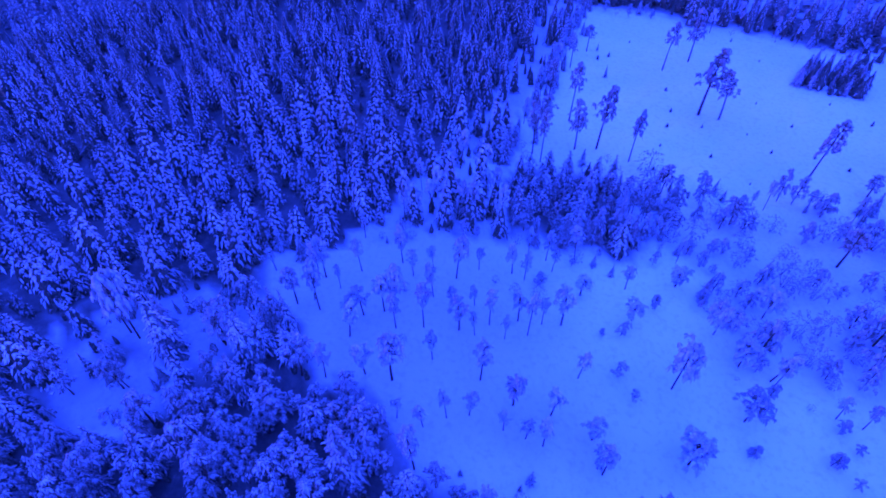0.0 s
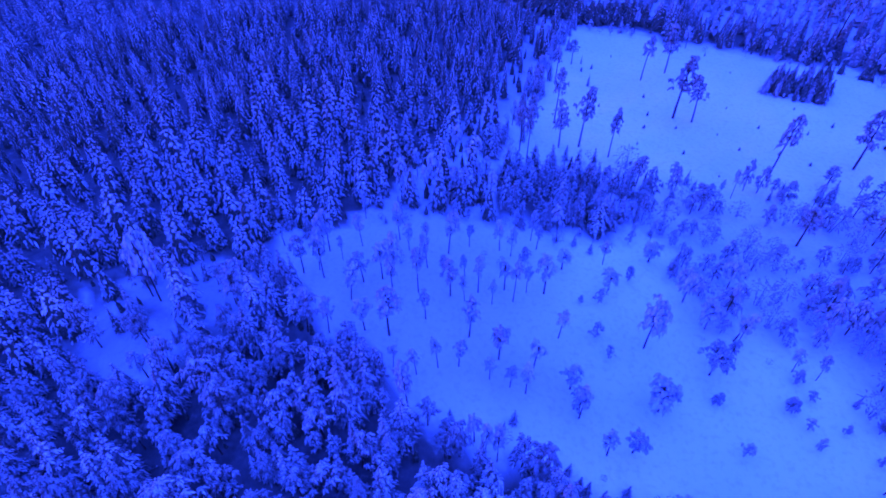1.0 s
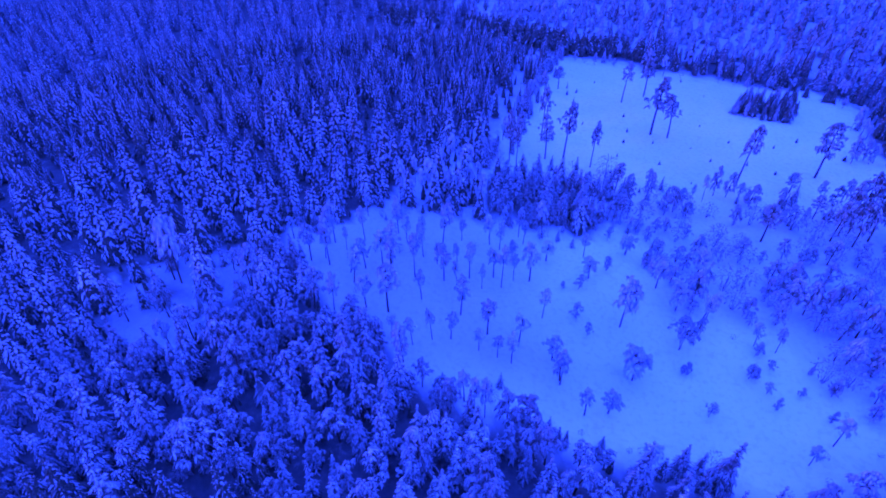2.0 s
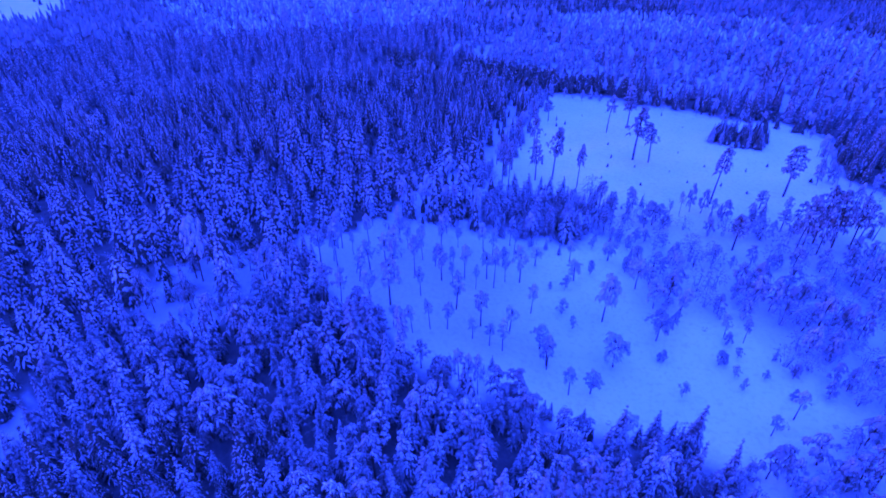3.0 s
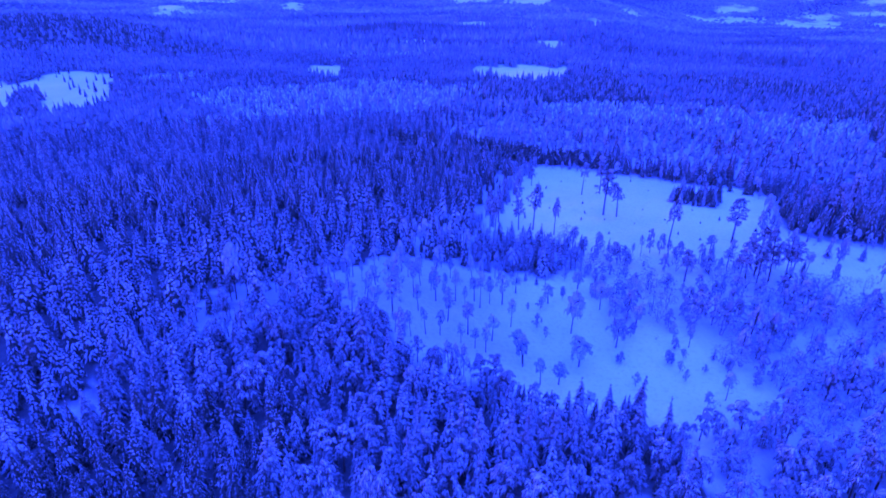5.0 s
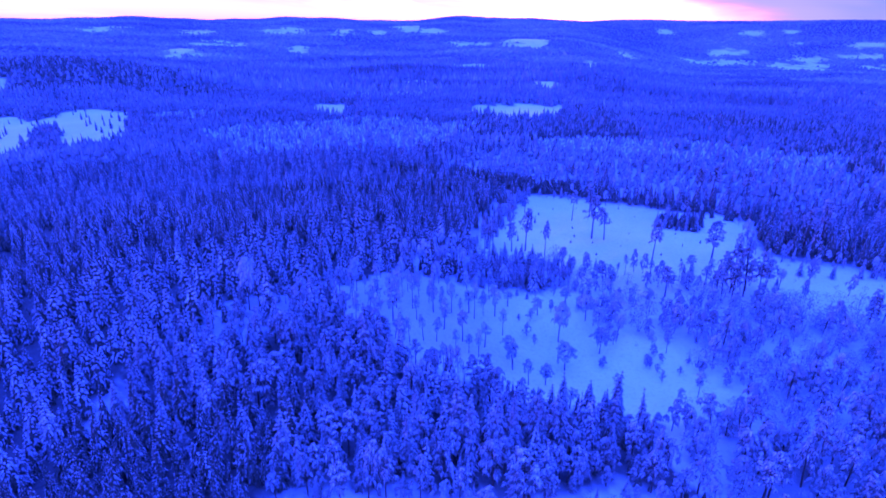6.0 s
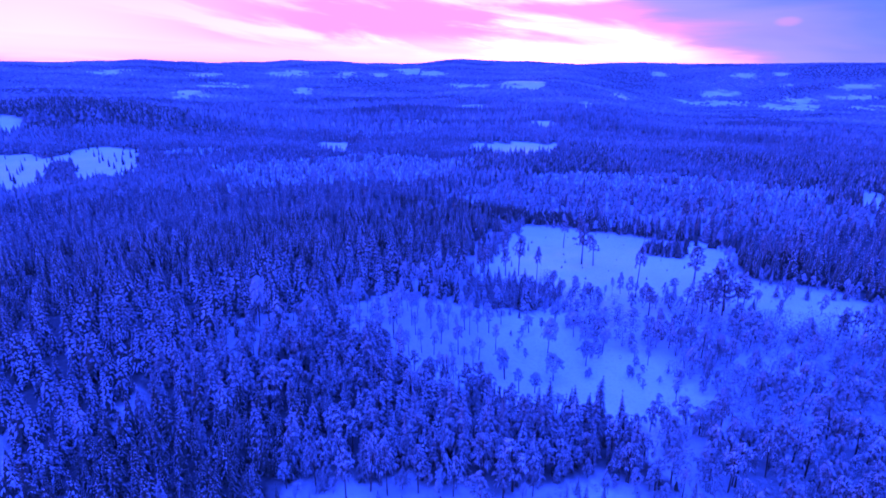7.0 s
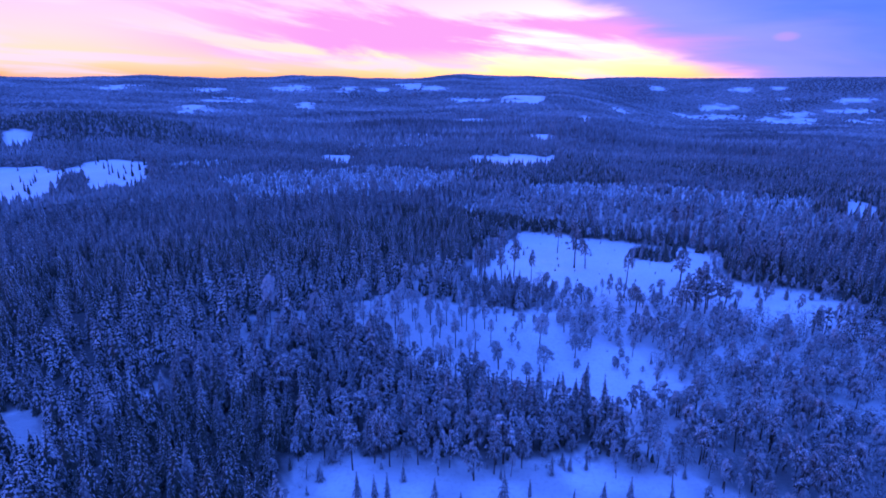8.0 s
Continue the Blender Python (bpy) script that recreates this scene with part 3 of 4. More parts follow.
# ---------------------------------------------------------------- the single trees of the clearings: x, y, height, crown radius
LONE_PINES = [(20, 123, 19, 1.9), (22, 120, 17, 1.9), (32, 139, 20, 2.4), (32, 126, 17, 2.6), (38, 126, 21, 3.0), (46, 121, 17, 2.1), (66, 169, 17, 2.5), (76, 175, 19, 3.0), (71, 144, 22, 4.4),
              (76, 141, 16, 3.0), (89, 112, 22, 3.0), (116, 118, 19, 4.2), (86, 85, 13, 3.0), (66, 98, 9, 2.4), (43, 181, 10, 2.2), (24, 133, 13, 2.6), (27, 150, 14, 2.4), (36, 170, 12, 2.2), (51, 107, 11, 2.2), (104, 109, 7, 2.4), (105, 96, 8, 2.2)]
GROUP_PINES = [(108, 88, 18, 3.6), (112, 90, 20, 4.0), (118, 91, 17, 3.6), (121, 87, 18, 3.6), (110, 84, 16, 3.4), (124, 89, 15, 3.2), (115, 86, 20, 4.2), (105, 86, 14, 3.0)]
BOG_PINES = [(4, 69, 8, 1.2), (4, 62, 8, 1.1), (5, 52, 11, 2.2), (11, 48, 12, 2.4), (3, 45, 9, 1.6), (9, 43, 7, 1.3), (13, 42, 7, 1.5), (16, 41, 10, 1.7), (18, 47, 9, 2.2), (25, 43, 8, 2.4),
             (26, 38, 9, 2.4), (24, 55, 11, 1.7), (22, 67, 12, 2.5), (13, 67, 9, 2.1), (27, 75, 7, 2.5), (37, 69, 8, 2.5), (37, 77, 8, 1.6), (48, 78, 7, 2.8), (42, 54, 14, 4.4), (54, 48, 9, 4.0)]
BOG_PINES_2 = [(42, 40, 10, 4.4), (53, 66, 11, 3.8), (64, 70, 9, 3.4), (56, 59, 9, 3.6), (6, 30, 11, 1.8), (8, 28, 12, 1.5), (10, 27, 12, 1.5), (30, 30, 9, 1.9), (35, 31, 8, 2.4), (40, 20, 7, 2.3),
               (26, 37, 11, 1.9), (15, 78, 10, 1.3), (7, 65, 12, 1.8), (-1, 68, 7, 1.2), (5, 79, 7, 1.2), (10, 62, 8, 1.1)]
EDGE_PINES = [(-23, 50, 12, 1.5), (-27, 53, 11, 1.5), (-20, 59, 10, 2.0), (-16, 51, 10, 2.3), (-11, 50, 14, 3.0), (-18, 64, 10, 2.0), (-14, 65, 11, 2.0), (-12, 66, 13, 2.7), (-6, 62, 13, 1.8),
              (-4, 55, 9, 1.5), (-9, 75, 9, 1.4), (-5, 42, 10, 1.4), (-6, 35, 15, 2.2), (-1, 44, 9, 1.4), (-60, 57, 20, 4.0), (-43, 56, 13, 4.2)]
FRONT_PINES = [(-21, -15, 11, 2.4), (-13, -19, 13, 2.9), (-8, -16, 17, 2.7), (-4, -17, 15, 2.8), (17, -21, 12, 2.9), (22, -19, 12, 2.5), (29, -16, 11, 2.1), (3, -16, 13, 2.6), (11, -17, 11, 2.4)]
FRONT_SPRUCES = [(36, -19, 6), (-10, -28, 8), (-6, -28, 6), (-3, -28, 7), (8, -28, 6), (24, -27, 8), (30, -26, 5), (47, -26, 5), (53, -26, 6), (45, -16, 5), (0, -22, 6), (-20, -23, 6), (40, -27, 4), (14, -30, 5), (62, -27, 5)]

BACK_PINES = [(143, 203, 22, 3.6), (148, 200, 25, 4.0), (170, 206, 20, 3.6), (189, 211, 17, 3.2), (155, 136, 19, 3.4), (161, 131, 21, 3.8), (171, 136, 24, 4.0)]
BUSH_SPOTS = [(30, 65), (34, 65), (42, 72), (55, 84), (34, 51), (32, 56), (54, 42), (59, 58), (57, 82), (18, 77), (26, 83), (66, 40), (70, 46), (71, 42), (53, 42), (67, 40), (68, 36), (74, 35),
              (68, 32), (55, 31), (80, 35), (77, 29)]
SPROUTS = [(64, 156), (60, 137), (82, 134), (86, 126), (69, 124), (100, 176), (76, 113), (104, 119), (70, 137), (50, 178), (46, 176), (59, 188), (90, 150), (96, 138), (110, 135), (56, 128),
           (84, 165), (72, 190), (95, 190), (120, 140), (48, 150), (40, 165), (130, 128), (140, 110), (63, 145), (52, 118), (97, 124), (112, 150)]

g = np.random.default_rng(5)
lone = Kind("tall_pine", "tall bare-stemmed pine with a dark sparse crown in the snow", "pine tree", "lone pines of the upper clearing",
            [pine_parts(g, 18, 2.6, b, t, 0.8, False, 0.72, 0.35) for b, t in ((0.5, 56), (0.56, 52), (0.6, 48), (0.46, 60))], 18, DUSTED)
bog = Kind("snowy_pine", "slender pine with a rounded snow-laden crown on a thin stem", "pine tree", "pines of the clearings",
           [pine_parts(g, 11, 2.0, b, t, 0.97, True, 0.7, 0.25, 1.7) for b, t in ((0.5, 42), (0.58, 38), (0.46, 44), (0.62, 36), (0.54, 40))], 11, FROST)
broad = Kind("broad_pine", "old pine with a wide umbrella crown white with snow", "pine tree", "broad pines of the clearing",
             [pine_parts(g, 11, 3.8, b, t, 0.97, True, 0.42, 0.25, 1.7) for b, t in ((0.54, 90), (0.5, 96), (0.46, 88))], 11, FROST)
for x, y, h, r in LONE_PINES + BACK_PINES:
    lone.place(x, y, h, (r / 3.0) / (h / 18), lean=tuple(rng.normal(0, 1, 2)))
for x, y, h, r in BOG_PINES + BOG_PINES_2 + EDGE_PINES:
    if r > 3.3:
        broad.place(x, y, h, (r / 4.3) / (h / 11), lean=tuple(rng.normal(0, 3, 2)))
    else:
        bog.place(x, y, h, (r / 2.35) / (h / 11), lean=tuple(rng.normal(0, 3, 2)))

# ---------------------------------------------------------------- the forest


def scatter(step, x0, x1, y0, y1, seed, jitter=0.55):
    q = np.random.default_rng(seed)
    x, y = np.meshgrid(np.arange(x0, x1, step), np.arange(y0, y1, step * 0.87))
    x[1::2] += step / 2
    x, y = x.ravel(), y.ravel()
    return x + q.uniform(-jitter, jitter, x.shape) * step, y + q.uniform(-jitter, jitter, x.shape) * step


def in_view(x, y, margin=9.0):
    r, az = polar(x, y)
    return (np.abs(az + 2.4) < 39 + margin * (1 + 60 / np.maximum(r, 30)))


TAKEN = np.array([(t[0], t[1]) for t in LONE_PINES + GROUP_PINES + BOG_PINES + BOG_PINES_2 + EDGE_PINES + FRONT_PINES], float)


def stuff(name, shapes, x, y, tall, wide, seed, mats, label, category):
    """One mesh of many trees; shapes: (vertices, triangles, material index) of a tree one metre high."""
    q = np.random.default_rng(seed)
    pick = q.integers(0, len(shapes), len(x))
    z = height(x, y)
    Vs, Ts, Is, Ns, n = [], [], [], [], 0
    for k, (V, T, I) in enumerate(shapes):
        s = np.nonzero(pick == k)[0]
        if not len(s):
            continue
        a = q.uniform(0, 6.283, len(s))
        c, sn, w = np.cos(a) * wide[s] * tall[s], np.sin(a) * wide[s] * tall[s], tall[s]
        lx, ly = q.normal(0, 0.03, len(s)) * tall[s], q.normal(0, 0.03, len(s)) * tall[s]
        X = V[None, :, 0] * c[:, None] - V[None, :, 1] * sn[:, None] + x[s][:, None] + V[None, :, 2] * lx[:, None]
        Y = V[None, :, 0] * sn[:, None] + V[None, :, 1] * c[:, None] + y[s][:, None] + V[None, :, 2] * ly[:, None]
        Z = V[None, :, 2] * w[:, None] + z[s][:, None]
        Vs.append(np.stack([X, Y, Z], -1).reshape(-1, 3))
        Ts.append((T[None] + (n + np.arange(len(s)) * len(V))[:, None, None]).reshape(-1, 3))
        Is.append(np.tile(I, len(s)))
        Ns.append(np.repeat(q.uniform(size=len(s)), len(V)))
        n += len(s) * len(V)
    me = mesh_of(name, np.concatenate(Vs), np.concatenate(Ts), mats, np.concatenate(Is))
    me.attributes.new("tree_number", "FLOAT", "POINT").data.foreach_set("value", np.concatenate(Ns).astype(np.float32))
    return tagged(new(name, me), label, category, kind="stuff")


def fine_spruce(q, whorls=11, load=0.95):
    """A spruce one metre high with some 800 triangles: whorls of hanging boughs with side shoots."""
    p, az, el, ln, wd, dr, low = [], [], [], [], [], [], []
    for k in range(whorls):
        u = 0.07 + 0.9 * (k / (whorls - 1)) ** 0.92
        n = int(round(7.5 - 3 * u))
        reach = 0.195 * (1 - u) ** 0.88 + 0.011
        start = q.uniform(0, 6.28)
        for i in range(n):
            a, L, z = start + i * 6.283 / n + q.normal(0, 0.2), reach * q.uniform(0.65, 1.2), u + q.normal(0, 0.02)
            e, d = 0.05 + 0.6 * u + q.normal(0, 0.1), q.uniform(0.75, 1.1)
            rows = [((0.0, 0.0, z), a, e, L, 0.006 + 0.062 * L, d)]
            for s, at in ((-1, 0.25), (1, 0.35), (-1, 0.55), (1, 0.65)):
                at = at + q.uniform(0, 0.15)
                rows.append(((math.cos(a) * L * at, math.sin(a) * L * at, z + L * at * math.sin(e) - d * L * at * at), a + s * q.uniform(0.5, 0.95), e - 0.15, L * q.uniform(0.34, 0.52), 0.004 + 0.045 * L, 1.3))
            for row in rows:
                for box, v in zip((p, az, el, ln, wd, dr), row):
                    box.append(v)
                # snow thins out downwards: the shade between the trees is put into the colour
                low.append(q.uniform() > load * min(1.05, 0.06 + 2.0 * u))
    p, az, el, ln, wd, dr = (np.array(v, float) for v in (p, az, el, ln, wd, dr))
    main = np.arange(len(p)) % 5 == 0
    # bare boughs below 0.42 take the darkest material, as painted shade
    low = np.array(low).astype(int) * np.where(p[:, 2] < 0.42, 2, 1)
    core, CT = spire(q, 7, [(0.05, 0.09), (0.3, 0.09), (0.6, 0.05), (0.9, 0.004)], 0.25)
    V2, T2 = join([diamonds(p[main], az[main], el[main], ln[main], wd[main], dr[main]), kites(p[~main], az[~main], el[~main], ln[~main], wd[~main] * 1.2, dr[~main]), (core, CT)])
    # the core is all darkest material, standing in for shade inside the crown
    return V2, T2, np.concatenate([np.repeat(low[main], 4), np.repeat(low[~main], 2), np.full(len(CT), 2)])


def mid_spruce(q, boughs=165, load=0.95):
    """A spruce one metre high with some 300 triangles."""
    k = np.arange(boughs)
    u = 0.06 + 0.92 * ((k + 0.5) / boughs) ** 0.85 + q.normal(0, 0.008, boughs)
    reach = (0.2 * np.clip(1 - u, 0, 1) ** 0.92 + 0.01) * q.uniform(0.75, 1.2, boughs)
    r0 = reach * q.uniform(0.05, 0.55, boughs)
    L = reach * q.uniform(0.35, 0.62, boughs) + 0.01
    u = u - 0.3 * r0
    az = k * 2.39996 + q.normal(0, 0.25, boughs)
    p = np.stack([np.cos(az) * r0, np.sin(az) * r0, u], 1)
    V, T = kites(p, az, 0.1 + 0.5 * u, L, (0.0055 + 0.072 * L) * (165 / boughs) ** 0.5, q.uniform(0.6, 1.4, boughs))
    # painted shade: fewer snowy boughs lower down, darkest material below 0.42
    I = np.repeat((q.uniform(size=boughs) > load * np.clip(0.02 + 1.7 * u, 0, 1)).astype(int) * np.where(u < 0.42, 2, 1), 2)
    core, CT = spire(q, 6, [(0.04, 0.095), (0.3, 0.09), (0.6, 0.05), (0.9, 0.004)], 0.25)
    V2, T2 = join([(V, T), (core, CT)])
    # core in the darkest material, for the shade within the tree
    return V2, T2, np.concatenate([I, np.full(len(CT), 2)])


def far_spruce(q, tiers=3, sides=6, width=0.16, load=0.75):
    """A spruce one metre high: ragged skirts, one above the other."""
    pieces, I = [], []
    for k in range(tiers):
        z0, z1 = k / tiers * 0.85 + 0.05, min(1.0, (k + 1.55) / tiers * 0.9 + 0.03)
        r = width * (1 - k / tiers) ** 0.8
        a = q.uniform(0, 6) + np.arange(sides) * 6.283 / sides
        rr = r * q.uniform(0.4, 1.35, sides)
        V = np.concatenate([np.stack([np.cos(a) * rr, np.sin(a) * rr, z0 + q.uniform(-0.05, 0.05, sides)], 1), [(q.normal(0, 0.008), q.normal(0, 0.008), z1)]])
        pieces.append((V, np.array([(i, (i + 1) % sides, sides) for i in range(sides)])))
        # lower tiers take the second material more often, to paint shade between trees
        I += list((q.uniform(size=sides) > load * (0.35 + 0.65 * (k + 1) / tiers)).astype(int))
    V, T = join(pieces)
    return V, T, np.array(I)


def merged(parts, tall, order):
    """The parts of a full tree as one shape a metre high, for the joined woods."""
    V, T = join([parts[k] for k in order])
    I = np.concatenate([np.full(len(parts[k][1]), i) for i, k in enumerate(order)])
    return V / tall, T, I


def place_woods():
    q = np.random.default_rng(17)
    g = np.random.default_rng(8)
    spruce = Kind("spruce", "narrow spruce with drooping boughs under heavy snow", "spruce tree", "near spruces of the forest",
                  [spruce_parts(g, 15, s, w, l) for s, w, l in ((2.2, 15, 0.9), (2.5, 15, 0.85), (2.0, 14, 0.92), (2.7, 16, 0.85), (1.8, 14, 0.9), (2.3, 16, 0.8))], 15, FROSTED)
    bare_spruce = Kind("bare_spruce", "dark spruce with only patches of snow on its boughs", "spruce tree", "near spruces of the forest",
                       [spruce_parts(g, 14, s, w, l) for s, w, l in ((2.3, 14, 0.4), (2.0, 13, 0.32), (2.5, 15, 0.36))], 14, NEEDLES)
    forest_pine = Kind("forest_pine", "broad pine with thick rounded pads of snow on its crown", "pine tree", "snowy pines of the forest",
                       [pine_parts(g, 13, 2.9, b, t, 0.95, True, 0.85) for b, t in ((0.4, 26), (0.45, 25), (0.35, 27), (0.5, 24))], 13, FROSTED)
    bush = Kind("rimed_bush", "leafless bush with twigs white with rime", "bush", "bushes beside the clearings",
                [shrub_parts(g, 4.5, s, n) for s, n in ((2.0, 7), (2.4, 9), (1.6, 6), (2.0, 8))], 4.5)

    late_shrubs = []

    def shrub(x, y, tall, wide):
        if bush.count < 300:
            bush.place(x, y, tall, wide)
        else:
            late_shrubs.append((x, y, tall, wide))

    scrub_pine = Kind("scrub_pine", "low broad pine with a soft snow-covered crown among bushes", "pine tree", "low pines beside the clearing",
                      [pine_parts(g, 9, 2.4, b, t, 0.97, True, 0.85, 0.3, 1.2) for b, t in ((0.3, 29), (0.25, 31), (0.35, 27))], 9, TWIGS)
    young_spruce = Kind("young_spruce", "young spruce with snow on its boughs in a thicket", "spruce tree", "young spruces between the clearings",
                        [spruce_parts(g, 9, s, 9, 1.0) for s in (1.8, 2.0, 1.6)], 9, DUSTED)
    dark_spruce = Kind("dark_spruce", "small dark spruce with little snow on it", "spruce tree", "dark spruces along the clearing",
                       [spruce_parts(g, 6, s, 10, 0.12) for s in (1.6, 1.9, 1.4)], 6)

    # the near woods
    x, y = scatter(5.1, -400, 400, -62, 380, 2)
    r, az = polar(x, y)
    keep = in_view(x, y) & (r < 480)
    x, y = x[keep], y[keep]
    clear = open_land(x, y)
    mixed, young = inside(MIXED, x, y), inside(YOUNG, x, y)
    near_single = np.min(np.hypot(x[:, None] - TAKEN[:, 0], y[:, None] - TAKEN[:, 1]), 1) < 2.6
    wood = inside(OPEN_WOOD, x, y) & (np.random.default_rng(73).uniform(size=len(x)) < 0.5)
    sparse = (waves(x, y, 22, 71) > 1.4) | ((np.hypot(x, y + 5) > 115) & (np.random.default_rng(72).uniform(size=len(x)) < 0.16))
    deep = ~clear & ~mixed & ~young & ~near_single & ~wood & ~sparse & ~inside(SHADED_GAP, x, y)
    deep &= ~(inside(WEST_RIM, x, y) & (np.random.default_rng(74).uniform(size=len(x)) < 0.55))
    px, py = x[deep], y[deep]
    tall = np.clip(11.2 + 1.4 * waves(px, py, 45, 31) + q.normal(0, 2.1, len(px)), 5.5, 17)
    dist = np.hypot(px - 0, py + 5)
    order = np.argsort(dist)
    pines_here = (q.uniform(size=len(px)) < np.where((np.abs(px + 20) < 32) & (py > 12) & (py < 52), 0.5, np.where((px > -22) & (py < 28), np.where(px > 2, 0.5, 0.45), 0.14)))
    bare = (px > -82) & (px < -26) & (py < 6 + 0.15 * (px + 82))
    pines_here &= ~(bare & (px < -32))
    first = np.zeros(len(px), bool)
    first[order[:420]] = True
    for k in order[:420]:
        if pines_here[k]:
            forest_pine.place(px[k], py[k], tall[k] * 0.95, q.uniform(0.95, 1.25), lean=tuple(q.normal(0, 2, 2)))
        elif bare[k] and q.uniform() < 0.85:
            bare_spruce.place(px[k], py[k], tall[k], q.uniform(0.95, 1.3), lean=tuple(q.normal(0, 1.5, 2)))
        elif spruce.count < 300:
            spruce.place(px[k], py[k], tall[k] * 1.08, q.uniform(1.05, 1.4), lean=tuple(q.normal(0, 1.5, 2)))
        else:
            first[k] = False
    rest = ~first
    px, py, tall, dist, pines_here = px[rest], py[rest], tall[rest], dist[rest], pines_here[rest]
    shapes = [mid_spruce(q, 140, 1.3) for _ in range(10)]
    back = inside(BACK_WOOD, px + 6 * waves(px, py, 30, 95), py + 6 * waves(px, py, 30, 96)) & (q.uniform(size=len(px)) < 0.88) & ~inside(FRONT_STAND, px, py)
    stuff("young_back_wood", [far_spruce(q, 3, 7, 0.19, 0.7) for _ in range(6)], px[back], py[back], tall[back] * q.uniform(0.4, 0.75, back.sum()), q.uniform(1.2, 1.9, back.sum()), 40, [TWIGS, DUSTED], "low young wood behind the upper clearing, pale with snow", "forest")
    px, py, tall, dist = px[~back], py[~back], tall[~back], dist[~back]
    middle = dist < 235
    close = dist < 138
    # NEEDLES serves as the painted shade of low boughs and cores
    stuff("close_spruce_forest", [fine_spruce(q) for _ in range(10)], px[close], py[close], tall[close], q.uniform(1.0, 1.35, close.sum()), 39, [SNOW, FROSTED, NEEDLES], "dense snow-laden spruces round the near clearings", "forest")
    middle &= ~close
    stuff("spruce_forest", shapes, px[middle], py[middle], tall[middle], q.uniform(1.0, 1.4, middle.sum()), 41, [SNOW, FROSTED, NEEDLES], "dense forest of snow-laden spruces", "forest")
    outer = ~middle & ~close & (dist < 390)
    stuff("outer_spruce_forest", [mid_spruce(q, 44, 1.35) for _ in range(8)], px[outer], py[outer], tall[outer] * 0.9, q.uniform(1.15, 1.6, outer.sum()), 42, [SNOW, FROSTED, FROSTED], "spruce forest beyond the clearings", "forest")
    fx, fy = px[~middle & ~outer & ~close], py[~middle & ~outer & ~close]

    # smaller trees that fill the near wood beside the middle clearing
    nx, ny = scatter(4.3, -78, 60, -34, 48, 30)
    keep = ~open_land(nx, ny) & ~inside(MIXED, nx, ny) & (q.uniform(size=len(nx)) < np.where((nx > -34) & (nx < 12) & (ny > 12) | (nx < -28) & (ny < 10), 0.85, 0.5))
    for a, b in zip(nx[keep], ny[keep]):
        if a < -28 and b < 10:
            bare_spruce.place(a, b, q.uniform(4, 9), q.uniform(0.9, 1.3))
        elif q.uniform() < 0.5:
            young_spruce.place(a, b, q.uniform(5, 10), q.uniform(0.9, 1.3), label="young spruce filling a gap between taller snowy trees")
        else:
            (scrub_pine if a > 2 else forest_pine).place(a, b, q.uniform(5.5, 9.5), q.uniform(0.8, 1.05))

    # slender pines at the rim of the middle clearing, and the open wood above it
    ox, oy = scatter(5.2, -40, 40, 55, 118, 9)
    thin = inside(SLENDER, ox, oy) | inside(OPEN_WOOD, ox, oy)
    thin &= np.min(np.hypot(ox[:, None] - TAKEN[:, 0], oy[:, None] - TAKEN[:, 1]), 1) > 3.0
    for a, b in zip(ox[thin], oy[thin]):
        if q.uniform() < 0.62:
            bog.place(a, b, q.uniform(8, 14), q.uniform(0.55, 0.8), lean=tuple(q.normal(0, 3, 2)))
        elif q.uniform() < 0.5:
            shrub(a, b, q.uniform(2, 4), 0.8)

    gx, gy = scatter(5.0, -85, -34, 36, 74, 27)
    for a, b in zip(gx, gy):
        if inside(CLEARINGS["gap"], a, b) and q.uniform() < 0.85:
            (young_spruce if q.uniform() < 0.5 else forest_pine).place(a, b, q.uniform(4, 12), q.uniform(0.8, 1.1), lean=tuple(q.normal(0, 3, 2)))

    # young trees between the clearings
    sx, sy = scatter(3.4, 5, 62, 82, 118, 12)
    sel = inside(YOUNG, sx, sy) & ~open_land(sx, sy)
    sx, sy = sx[sel], sy[sel]
    for a, b in zip(sx, sy):
        pick = q.uniform()
        if pick < 0.5:
            young_spruce.place(a, b, q.uniform(6, 10.5), q.uniform(1.0, 1.4))
        elif pick < 0.8:
            forest_pine.place(a, b, q.uniform(6, 9.5), q.uniform(0.7, 0.9))
        else:
            shrub(a, b, q.uniform(4, 7), 1.0)

    # dark row standing in for the wood's shaded edge, and clump of the upper clearing
    for (ax, ay), (bx, by), n in (((-38, 266), (-10, 258), 26), ((4, 252), (28, 243), 26), ((29, 240), (45, 229), 30), ((45, 229), (62, 219), 30), ((62, 219), (79, 220), 26), ((82, 214), (92, 207), 12)):
        for k in range(n):
            t = (k + q.uniform()) / n
            dark_spruce.place(ax + (bx - ax) * t + q.normal(0, 0.8), ay + (by - ay) * t + q.normal(0, 2.2) + 2, q.uniform(6, 9.5), q.uniform(1.3, 1.8))
    cx, cy = scatter(2.7, 100, 140, 148, 182, 14)
    for a, b in zip(cx, cy):
        if inside([(106, 161), (114, 156), (124, 153), (130, 163), (131, 172), (118, 173), (111, 170)], a, b):
            if q.uniform() < 0.5:
                young_spruce.place(a, b, q.uniform(4.0, 8.0), q.uniform(0.9, 1.3), label="young dark spruce in a clump out in the snow")
            else:
                dark_spruce.place(a, b, q.uniform(4.0, 7.0), q.uniform(1.1, 1.5))
    cx, cy = scatter(3.4, 124, 164, 160, 198, 15)
